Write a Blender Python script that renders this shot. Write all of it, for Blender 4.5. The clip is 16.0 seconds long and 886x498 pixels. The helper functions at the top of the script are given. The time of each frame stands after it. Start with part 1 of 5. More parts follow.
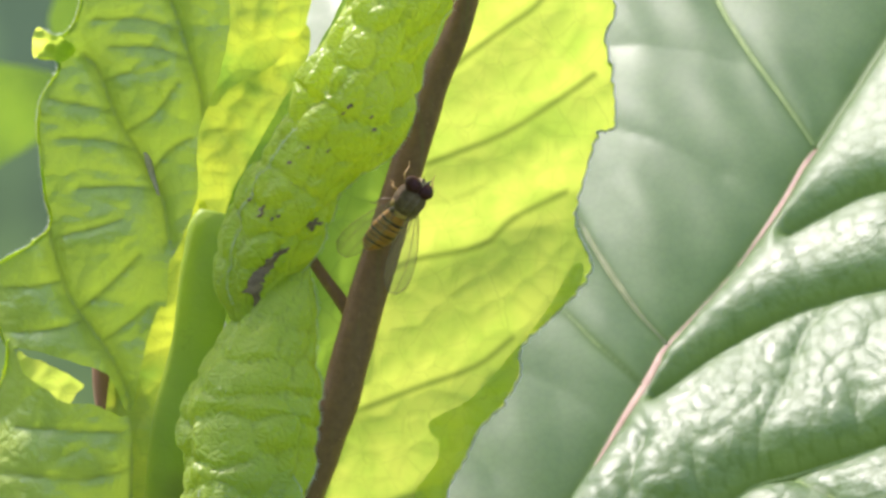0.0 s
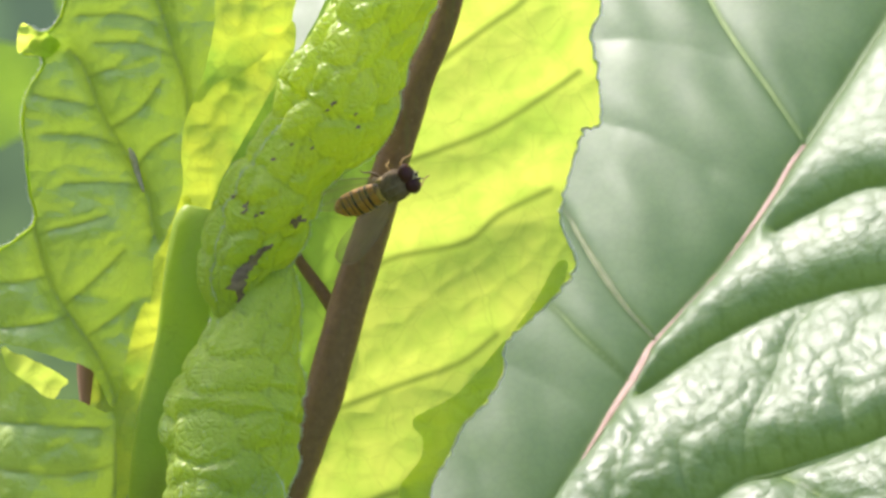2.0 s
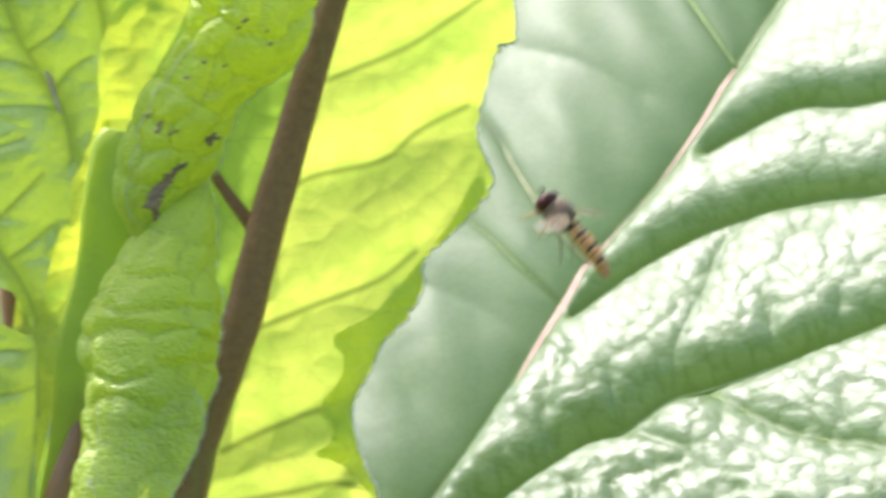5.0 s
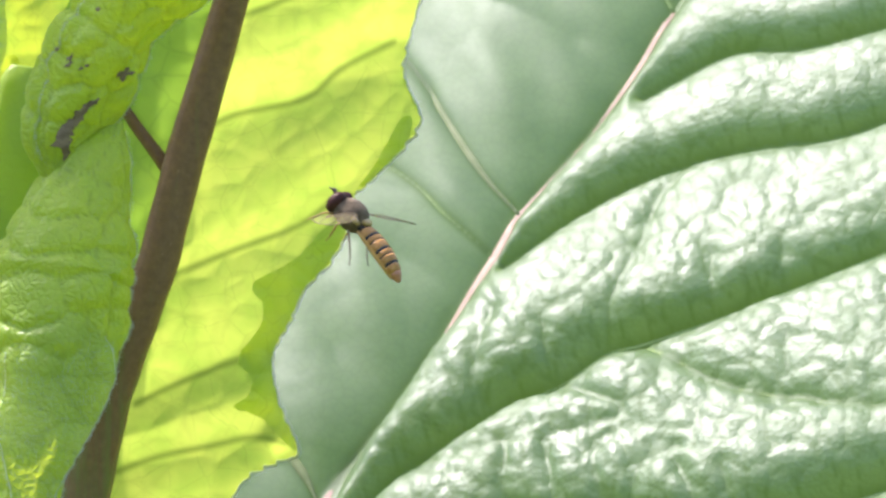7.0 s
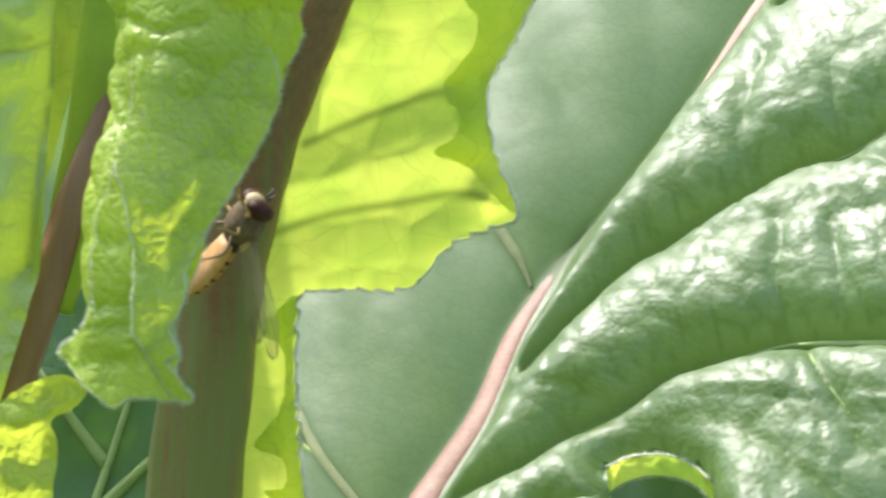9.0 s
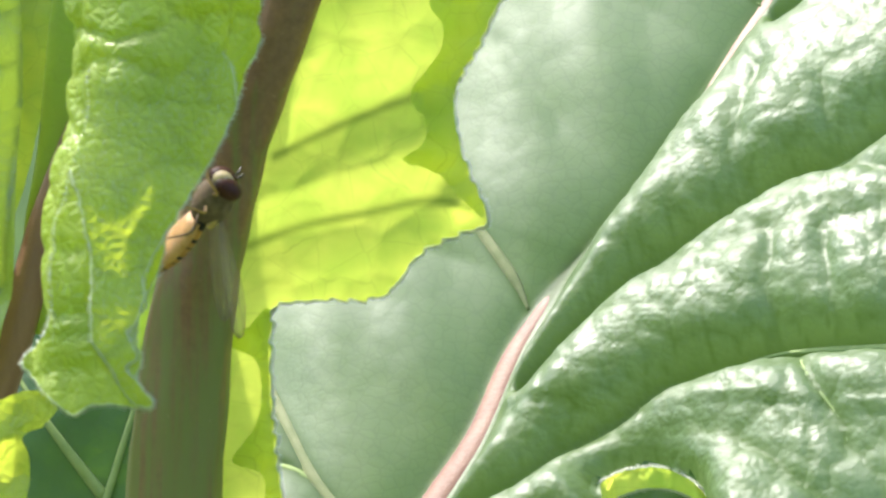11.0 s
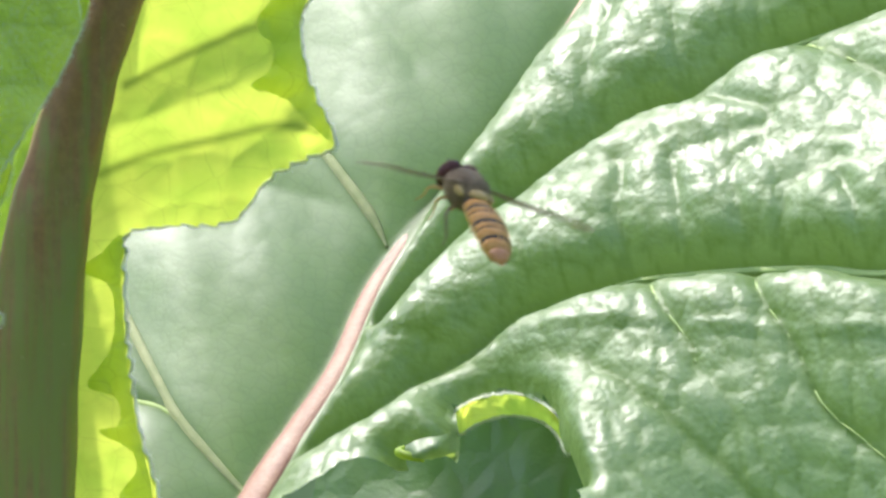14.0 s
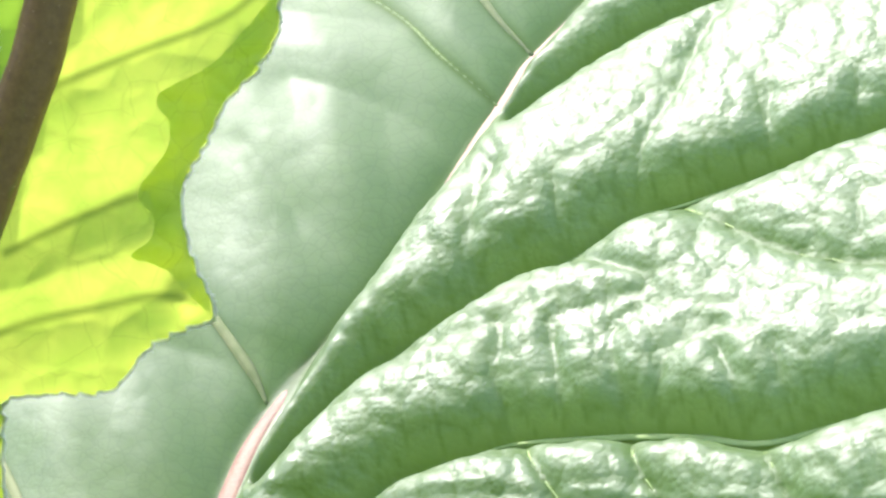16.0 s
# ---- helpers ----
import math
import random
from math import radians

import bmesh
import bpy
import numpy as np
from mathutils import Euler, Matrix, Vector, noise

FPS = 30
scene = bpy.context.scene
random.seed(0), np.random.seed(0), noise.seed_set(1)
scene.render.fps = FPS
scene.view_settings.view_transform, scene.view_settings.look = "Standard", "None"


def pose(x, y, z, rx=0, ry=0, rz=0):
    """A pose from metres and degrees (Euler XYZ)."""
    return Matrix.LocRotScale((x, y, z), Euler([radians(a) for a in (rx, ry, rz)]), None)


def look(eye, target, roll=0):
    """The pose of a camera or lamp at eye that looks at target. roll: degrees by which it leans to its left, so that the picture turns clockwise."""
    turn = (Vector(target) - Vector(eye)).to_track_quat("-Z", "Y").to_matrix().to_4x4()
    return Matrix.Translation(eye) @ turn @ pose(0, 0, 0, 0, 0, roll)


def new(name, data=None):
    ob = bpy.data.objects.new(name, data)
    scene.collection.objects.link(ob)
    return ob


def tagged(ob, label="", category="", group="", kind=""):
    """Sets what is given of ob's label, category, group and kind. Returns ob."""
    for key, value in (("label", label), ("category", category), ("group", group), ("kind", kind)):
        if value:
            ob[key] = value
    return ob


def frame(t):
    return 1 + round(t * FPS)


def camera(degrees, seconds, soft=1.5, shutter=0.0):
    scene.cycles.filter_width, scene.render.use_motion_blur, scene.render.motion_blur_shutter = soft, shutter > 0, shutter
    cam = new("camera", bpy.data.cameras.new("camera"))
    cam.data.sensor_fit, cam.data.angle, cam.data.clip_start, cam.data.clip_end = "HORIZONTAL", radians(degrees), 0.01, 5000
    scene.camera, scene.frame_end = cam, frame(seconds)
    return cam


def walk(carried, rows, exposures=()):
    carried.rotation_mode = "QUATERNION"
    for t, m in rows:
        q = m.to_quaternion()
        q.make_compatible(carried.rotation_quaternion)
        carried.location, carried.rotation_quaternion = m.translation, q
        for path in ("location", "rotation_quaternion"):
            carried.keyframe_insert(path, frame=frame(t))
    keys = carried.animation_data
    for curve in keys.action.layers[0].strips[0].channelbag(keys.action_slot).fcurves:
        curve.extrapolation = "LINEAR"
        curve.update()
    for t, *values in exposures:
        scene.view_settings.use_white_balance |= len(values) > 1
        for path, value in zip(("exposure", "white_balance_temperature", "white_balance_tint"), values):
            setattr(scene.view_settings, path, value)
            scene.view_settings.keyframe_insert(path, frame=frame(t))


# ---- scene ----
# Lengths below are in millimetres about the fly's stem; MM and BASE_Z bring them into the world.
MM, BASE_Z = 0.001, 0.45


def at(x, y, z):
    return Vector((x * MM, y * MM, z * MM + BASE_Z))


cam = camera(12.0, 16.0, soft=2.2, shutter=0.45)
cam.data.dof.use_dof = True
cam.data.dof.focus_distance = 0.312
cam.data.dof.aperture_fstop = 165.0
# seconds, eye in millimetres, then yaw, pitch and roll in milliradians
PATH = [
    (0, -1.02, -373.03, -0.04, -4.63, 0.29, 5.78),
    (0.5, -4.36, -374.24, 2.19, -10.78, -3.78, 6.24),
    (1, -2.52, -374.47, -0.30, -5.79, 0.76, 6.42),
    (1.5, -1.98, -374.28, -0.03, -8.35, -1.06, 7.61),
    (2, 1.39, -373.08, 1.65, -1.86, -4.98, 9.00),
    (2.5, 0.21, -370.63, 0.61, -1.07, -0.07, 7.03),
    (3, 5.31, -370.25, 1.76, 5.17, -3.94, -2.33),
    (3.5, -2.52, -370.77, -1.12, 6.40, 5.41, -4.94),
    (4, 5.04, -373.51, -2.95, 15.94, 6.10, -3.32),
    (4.5, 2.30, -376.01, -6.67, 5.83, 12.05, -4.35),
    (5, 11.08, -374.29, -5.32, 4.59, -6.02, -7.48),
    (5.2, 14.80, -374.07, -5.92, 5.48, -2.44, -8.05),
    (7.4, 11.34, -343.17, -10.55, -13.04, -7.25, -5.02),
    (7.5, 13.43, -331.91, -10.70, -7.40, -6.00, -2.98),
    (8, 12.47, -292.90, -12.60, 6.72, -11.73, -4.74),
    (8.5, 9.72, -275.61, -17.67, 12.90, -26.17, 7.74),
    (9, 6.68, -270.12, -19.96, 29.50, -44.22, 33.33),
    (9.2, 6.03, -269.18, -19.98, 31.62, -41.45, 34.00),
    (11.3, 19.92, -267.97, -28.99, 73.42, -6.82, -2.40),
    (11.5, 20.25, -267.51, -28.36, 74.44, -4.40, -7.42),
    (12, 22.86, -268.00, -26.95, 86.66, 0.78, -7.71),
    (12.5, 25.14, -267.49, -28.92, 94.35, 12.04, -9.79),
    (13, 22.87, -267.71, -29.70, 88.25, 5.54, -7.67),
    (13.5, 26.02, -270.03, -33.17, 69.90, 8.35, -9.88),
    (14, 24.57, -272.28, -37.26, 52.43, 2.86, -11.80),
    (14.5, 27.74, -274.27, -32.60, 45.63, -7.67, -10.73),
    (15, 28.93, -274.36, -28.28, 31.57, -4.13, -13.72),
    (15.5, 27.60, -274.63, -26.80, 33.04, 6.25, -6.86),
    (16, 25.54, -273.63, -29.16, 26.66, 14.02, -0.66),
]


def eye_pose(x, y, z, yaw, pitch, roll):
    d = 0.18 / math.pi
    p = at(x, y, z)
    return pose(p.x, p.y, p.z, 90 + pitch * d, 0, yaw * d) @ pose(0, 0, 0, 0, 0, roll * d)


BASE_STOPS = 1.62
EXPOSURES = [(t, BASE_STOPS + e, k, tint) for t, e, k, tint in (
    (0, -0.12, 6300, 20), (0.6, -0.03, 6300, 20), (2.2, -0.07, 6300, 20), (3.2, 0.0, 6300, 18), (3.9, 0.42, 6250, 20), (4.2, 0.36, 6250, 20), (4.5, 0.15, 6250, 20), (5.2, 0.25, 6200, 20),
    (7.3, 0.05, 6100, 18), (8.0, -0.12, 6100, 17), (9.0, 0.14, 6250, 13), (11.4, 0.24, 6250, 13), (12.0, 0.08, 6300, 12), (12.5, 0.55, 6350, 11), (13.1, 0.38, 6350, 11),
    (13.5, 0.45, 6300, 12), (14.0, 0.22, 6200, 12), (14.5, 0.0, 6150, 11), (15.0, 0.2, 6150, 12), (15.5, 0.28, 6100, 13), (16.0, 0.36, 6100, 13))]
walk(cam, [(t, eye_pose(*row)) for t, *row in PATH], EXPOSURES)

# ---- light ----
SUN_EL, SUN_AZ = 60.0, -56.0   # degrees; azimuth from +y towards +x, the sun stands behind the leaves
world = bpy.data.worlds.new("sky")
scene.world = world
world.use_nodes = True
wn = world.node_tree
sky = wn.nodes.new("ShaderNodeTexSky")
sky.sky_type, sky.sun_disc = "NISHITA", False
sky.sun_elevation, sky.sun_rotation = radians(SUN_EL), radians(SUN_AZ)
sky.air_density, sky.dust_density = 1.0, 2.5
wn.links.new(sky.outputs[0], wn.nodes["Background"].inputs[0])
wn.nodes["Background"].inputs[1].default_value = 0.15
sun = new("sun", bpy.data.lights.new("sun", "SUN"))
sun.data.energy, sun.data.angle, sun.data.color = 2.2, radians(2.0), (1.0, 0.95, 0.86)
sd = Vector((math.sin(radians(SUN_AZ)) * math.cos(radians(SUN_EL)), math.cos(radians(SUN_AZ)) * math.cos(radians(SUN_EL)), math.sin(radians(SUN_EL))))
sun.matrix_world = look(Vector((0, 0, BASE_Z)) + sd * 3, (0, 0, BASE_Z))


# ---- materials ----
def nodes_of(name):
    m = bpy.data.materials.new(name)
    m.use_nodes = True
    nt = m.node_tree
    return m, nt, nt.nodes["Principled BSDF"], nt.nodes["Material Output"]


def noise_node(nt, scale, detail=4, rough=0.55):
    c = nt.nodes.new("ShaderNodeTexCoord")
    n = nt.nodes.new("ShaderNodeTexNoise")
    n.inputs["Scale"].default_value, n.inputs["Detail"].default_value, n.inputs["Roughness"].default_value = scale, detail, rough
    nt.links.new(c.outputs["Object"], n.inputs["Vector"])
    return n


def ramp(nt, source, stops):
    r = nt.nodes.new("ShaderNodeValToRGB")
    while len(r.color_ramp.elements) < len(stops):
        r.color_ramp.elements.new(0.5)
    for e, (p, c) in zip(r.color_ramp.elements, stops):
        e.position, e.color = p, (*c, 1)
    nt.links.new(source, r.inputs[0])
    return r


def mixed(nt, fac, a, b):
    m = nt.nodes.new("ShaderNodeMix")
    m.data_type = "RGBA"
    for s, v in ((m.inputs[0], fac), (m.inputs[6], a), (m.inputs[7], b)):
        if isinstance(v, (int, float)):
            s.default_value = v
        elif isinstance(v, tuple):
            s.default_value = (*v, 1)
        else:
            nt.links.new(v, s)
    return m.outputs[2]


def leaf_material(name, dark, light, vein, through_light, through_dark, rough=0.42, thin=0.5, cell=700, bump=0.25, spec=0.5, sheen=0.0, net_width=0.09, net_bump=1.0, vein_shade=0.42, grain=0.5, vein_gloss=1.0, fine_scale=2600, pebbles=0.0):
    """A leaf: patchy green, a fine net of veins, and light that passes through the blade."""
    m, nt, bsdf, out = nodes_of(name)
    coarse, fine = noise_node(nt, 180, 5), noise_node(nt, fine_scale, 3)
    col = ramp(nt, coarse.outputs[0], [(0.3, dark), (0.72, light)]).outputs[0]
    att = nt.nodes.new("ShaderNodeAttribute")
    att.attribute_name = "vein"
    vor = nt.nodes.new("ShaderNodeTexVoronoi")
    vor.feature = "DISTANCE_TO_EDGE"
    vor.inputs["Scale"].default_value = cell
    c = nt.nodes.new("ShaderNodeTexCoord")
    warp = nt.nodes.new("ShaderNodeMixRGB")
    warp.inputs[0].default_value = 0.0006
    nt.links.new(c.outputs["Object"], warp.inputs[1])
    nt.links.new(noise_node(nt, 500, 2).outputs[1], warp.inputs[2])
    nt.links.new(warp.outputs[0], vor.inputs["Vector"])
    net = ramp(nt, vor.outputs[0], [(0.0, (1, 1, 1)), (net_width, (0, 0, 0))])
    net_half = nt.nodes.new("ShaderNodeMath")
    net_half.operation = "MULTIPLY"
    net_half.inputs[1].default_value = 0.28
    nt.links.new(net.outputs[0], net_half.inputs[0])
    veins = nt.nodes.new("ShaderNodeMath")
    veins.operation, veins.use_clamp = "MAXIMUM", True
    nt.links.new(att.outputs["Fac"], veins.inputs[0])
    nt.links.new(net_half.outputs[0], veins.inputs[1])
    base = mixed(nt, veins.outputs[0], col, vein)
    base = mixed(nt, fine.outputs[0], base, mixed(nt, 0.85, light, base))
    nt.links.new(base, bsdf.inputs["Base Color"])
    rr = ramp(nt, coarse.outputs[0], [(0.2, (rough - 0.08,) * 3), (0.8, (rough + 0.12,) * 3)])
    nt.links.new(rr.outputs[0], bsdf.inputs["Roughness"])
    bloom = ramp(nt, att.outputs["Fac"], [(0.0, (spec,) * 3), (0.9, (spec * vein_gloss,) * 3)])
    nt.links.new(bloom.outputs[0], bsdf.inputs["Specular IOR Level"])
    bsdf.inputs["Sheen Weight"].default_value = sheen
    bsdf.inputs["Sheen Roughness"].default_value = 0.4
    b1 = nt.nodes.new("ShaderNodeBump")
    b1.inputs["Strength"].default_value, b1.inputs["Distance"].default_value = bump, 0.0004
    add = nt.nodes.new("ShaderNodeMath")
    add.operation = "MULTIPLY_ADD"
    add.inputs[1].default_value = grain
    nt.links.new(fine.outputs[0], add.inputs[0])
    inv = ramp(nt, vor.outputs[0], [(0.0, (0, 0, 0)), (0.35, (net_bump,) * 3)])
    nt.links.new(inv.outputs[0], add.inputs[2])
    nt.links.new(add.outputs[0], b1.inputs["Height"])
    if pebbles:
        att2 = nt.nodes.new("ShaderNodeAttribute")
        att2.attribute_name = "skin"
        grit = nt.nodes.new("ShaderNodeTexVoronoi")
        grit.feature = "SMOOTH_F1"
        grit.inputs["Scale"].default_value, grit.inputs["Smoothness"].default_value = 1900, 0.5
        nt.links.new(warp.outputs[0], grit.inputs["Vector"])
        up = nt.nodes.new("ShaderNodeMath")
        up.operation = "MULTIPLY"
        nt.links.new(att2.outputs["Fac"], up.inputs[0])
        up.inputs[1].default_value = pebbles
        b2 = nt.nodes.new("ShaderNodeBump")
        b2.invert = True
        b2.inputs["Distance"].default_value = 0.0003
        nt.links.new(up.outputs[0], b2.inputs["Strength"])
        nt.links.new(grit.outputs[0], b2.inputs["Height"])
        nt.links.new(b1.outputs[0], b2.inputs["Normal"])
        b1 = b2
    nt.links.new(b1.outputs[0], bsdf.inputs["Normal"])
    tr = nt.nodes.new("ShaderNodeBsdfTranslucent")
    glow = ramp(nt, noise_node(nt, 240, 4).outputs[0], [(0.3, through_dark), (0.62, through_light)])
    nt.links.new(mixed(nt, veins.outputs[0], glow.outputs[0], tuple(vein_shade * v for v in through_dark)), tr.inputs["Color"])
    nt.links.new(b1.outputs[0], tr.inputs["Normal"])
    mx = nt.nodes.new("ShaderNodeMixShader")
    mx.inputs[0].default_value = thin
    nt.links.new(bsdf.outputs[0], mx.inputs[1])
    nt.links.new(tr.outputs[0], mx.inputs[2])
    nt.links.new(mx.outputs[0], out.inputs["Surface"])
    return m


def plain_material(name, a, b, scale=400, rough=0.5, metal=0.0, bump=0.2, stretch=None, spec=0.5):
    """Two tones of one surface, patchy or drawn out into streaks, with fine relief."""
    m, nt, bsdf, _ = nodes_of(name)
    n = noise_node(nt, scale, 5, 0.6)
    if stretch:
        mp = nt.nodes.new("ShaderNodeMapping")
        mp.inputs["Scale"].default_value = stretch
        nt.links.new(n.inputs["Vector"].links[0].from_socket, mp.inputs["Vector"])
        nt.links.new(mp.outputs[0], n.inputs["Vector"])
    r = ramp(nt, n.outputs[0], [(0.35, a), (0.65, b)])
    nt.links.new(r.outputs[0], bsdf.inputs["Base Color"])
    bsdf.inputs["Roughness"].default_value, bsdf.inputs["Metallic"].default_value = rough, metal
    bsdf.inputs["Specular IOR Level"].default_value = spec
    bp = nt.nodes.new("ShaderNodeBump")
    bp.inputs["Strength"].default_value, bp.inputs["Distance"].default_value = bump, 0.0002
    nt.links.new(noise_node(nt, scale * 6, 3).outputs[0], bp.inputs["Height"])
    nt.links.new(bp.outputs[0], bsdf.inputs["Normal"])
    return m


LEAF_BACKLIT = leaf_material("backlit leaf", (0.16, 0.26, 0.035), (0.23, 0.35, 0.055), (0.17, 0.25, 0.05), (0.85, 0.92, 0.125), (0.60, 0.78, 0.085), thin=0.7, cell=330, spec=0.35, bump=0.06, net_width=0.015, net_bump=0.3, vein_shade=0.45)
# Darker, less translucent copy of the backlit leaf: shade put into its colour.
LEAF_HALF = leaf_material("shade-toned leaf", (0.18, 0.27, 0.04), (0.25, 0.35, 0.06), (0.17, 0.25, 0.05), (0.38, 0.58, 0.05), (0.30, 0.50, 0.04), thin=0.5, cell=400, spec=0.35, bump=0.08)
LEAF_FOLD = leaf_material("doubled leaf", (0.22, 0.30, 0.06), (0.28, 0.38, 0.09), (0.17, 0.25, 0.06), (0.78, 0.89, 0.12), (0.64, 0.80, 0.09), thin=0.62, cell=500, spec=0.35, bump=0.08, sheen=0.15, net_width=0.02)
LEAF_LEFT = leaf_material("young leaf", (0.30, 0.38, 0.05), (0.40, 0.48, 0.08), (0.25, 0.32, 0.05), (0.50, 0.68, 0.05), (0.42, 0.62, 0.045), thin=0.2, cell=800, spec=0.75, rough=0.32, bump=0.2, grain=1.0, sheen=0.08, net_width=0.03)
# Sunlit copy of the young leaf: sun and shade patches put into its through colours.
LEAF_FLAP = leaf_material("flap toned for sun", (0.22, 0.32, 0.05), (0.30, 0.41, 0.08), (0.17, 0.26, 0.05), (0.80, 0.86, 0.06), (0.36, 0.56, 0.05), thin=0.5, cell=600, net_width=0.03, spec=0.45, rough=0.4, bump=0.08)
LEAF_ROLL = leaf_material("rolled leaf", (0.27, 0.36, 0.035), (0.36, 0.45, 0.06), (0.25, 0.34, 0.05), (0.86, 0.95, 0.09), (0.74, 0.89, 0.07), thin=0.5, cell=1300, spec=0.6, rough=0.34, bump=0.3, grain=1.0, sheen=0.05, net_width=0.03)
STRAP = leaf_material("green strap", (0.32, 0.42, 0.05), (0.38, 0.49, 0.07), (0.28, 0.38, 0.05), (0.58, 0.74, 0.06), (0.50, 0.68, 0.05), thin=0.45, cell=900, bump=0.06, net_width=0.02)
LEAF_BIG = leaf_material("mature leaf", (0.070, 0.118, 0.041), (0.100, 0.158, 0.060), (0.066, 0.122, 0.022), (0.57, 0.73, 0.13), (0.46, 0.63, 0.10), thin=0.33, cell=950, spec=1.0, rough=0.50, bump=0.05, net_bump=0.3, grain=0.9, vein_shade=0.7, vein_gloss=0.3, fine_scale=4200, pebbles=0.2)
# The shade low in the clump is put into this dark green.
LEAF_DARK = leaf_material("leaf darkened for shade", (0.04, 0.09, 0.035), (0.07, 0.14, 0.05), (0.08, 0.14, 0.05), (0.2, 0.4, 0.04), (0.1, 0.24, 0.02), thin=0.2, cell=300)


def stem_material():
    """Purple-brown above, with olive streaks that take over further down."""
    m, nt, bsdf, _ = nodes_of("purple brown stem")
    c = nt.nodes.new("ShaderNodeTexCoord")
    mp = nt.nodes.new("ShaderNodeMapping")
    mp.inputs["Scale"].default_value = (1.0, 1.0, 0.05)
    nt.links.new(c.outputs["Object"], mp.inputs["Vector"])
    streak, spot = noise_node(nt, 1250, 4, 0.6), noise_node(nt, 1500, 4, 0.7)
    nt.links.new(mp.outputs[0], streak.inputs["Vector"])
    sep = nt.nodes.new("ShaderNodeSeparateXYZ")
    nt.links.new(c.outputs["Object"], sep.inputs[0])
    low = nt.nodes.new("ShaderNodeMapRange")
    low.inputs["From Min"].default_value, low.inputs["From Max"].default_value = 0.45 - 0.014, 0.45 - 0.042
    low.inputs["To Min"].default_value, low.inputs["To Max"].default_value = -0.16, 0.11
    nt.links.new(sep.outputs["Z"], low.inputs["Value"])
    s = nt.nodes.new("ShaderNodeMath")
    nt.links.new(streak.outputs[0], s.inputs[0])
    nt.links.new(low.outputs[0], s.inputs[1])
    olive = ramp(nt, s.outputs[0], [(0.42, (0, 0, 0)), (0.66, (1, 1, 1))])
    brown = ramp(nt, spot.outputs[0], [(0.3, (0.165, 0.088, 0.038)), (0.7, (0.235, 0.133, 0.054))])
    nt.links.new(mixed(nt, olive.outputs[0], brown.outputs[0], (0.165, 0.175, 0.042)), bsdf.inputs["Base Color"])
    bsdf.inputs["Roughness"].default_value = 0.55
    bsdf.inputs["Specular IOR Level"].default_value = 0.3
    bp = nt.nodes.new("ShaderNodeBump")
    bp.inputs["Strength"].default_value, bp.inputs["Distance"].default_value = 0.3, 0.0002
    nt.links.new(streak.outputs[0], bp.inputs["Height"])
    nt.links.new(bp.outputs[0], bsdf.inputs["Normal"])
    return m


STEM = stem_material()
STEM_LOW = plain_material("green streaked stem", (0.13, 0.15, 0.03), (0.17, 0.09, 0.06), 700, 0.45, stretch=(1.0, 1.0, 0.03))
RIB_GREEN = plain_material("green rib", (0.26, 0.38, 0.07), (0.34, 0.46, 0.1), 500, 0.5, stretch=(1, 1, 0.1))
RIB_RED = plain_material("reddish rib", (0.21, 0.10, 0.065), (0.29, 0.16, 0.095), 600, 0.45, stretch=(1, 1, 0.1))
RIB_PINK = plain_material("pink midrib", (0.20, 0.10, 0.064), (0.285, 0.163, 0.105), 500, 0.5, stretch=(1, 1, 0.15), spec=0.25)
RIB_BLUSH = plain_material("blushed midrib", (0.27, 0.15, 0.10), (0.36, 0.23, 0.155), 500, 0.5, stretch=(1, 1, 0.15), spec=0.25)
RIB_PALE = plain_material("pale vein", (0.22, 0.30, 0.09), (0.29, 0.37, 0.12), 500, 0.6, spec=0.25)
RIB_BEIGE = plain_material("beige vein", (0.19, 0.225, 0.09), (0.26, 0.28, 0.13), 500, 0.6, spec=0.25)
MARGIN = leaf_material("downy margin", (0.45, 0.55, 0.28), (0.6, 0.68, 0.42), (0.5, 0.6, 0.35), (0.95, 0.97, 0.75), (0.9, 0.95, 0.6), thin=0.65, bump=0.05)
DEAD = plain_material("dead brown tissue", (0.13, 0.088, 0.042), (0.25, 0.178, 0.098), 1500, 0.7, bump=0.6)
SCAR = plain_material("pale scar", (0.35, 0.30, 0.22), (0.5, 0.42, 0.33), 1500, 0.6)
HAIR = leaf_material("white hairs", (0.65, 0.7, 0.55), (0.78, 0.82, 0.7), (0.7, 0.75, 0.6), (0.95, 0.97, 0.85), (0.9, 0.93, 0.8), thin=0.5, bump=0.02)
HAIR_RED = leaf_material("reddish hairs", (0.4, 0.25, 0.15), (0.5, 0.33, 0.2), (0.45, 0.3, 0.2), (0.75, 0.5, 0.3), (0.65, 0.4, 0.25), thin=0.5, bump=0.02)
SOIL = plain_material("soil and litter", (0.055, 0.085, 0.03), (0.11, 0.16, 0.05), 12, 0.9, bump=0.8)


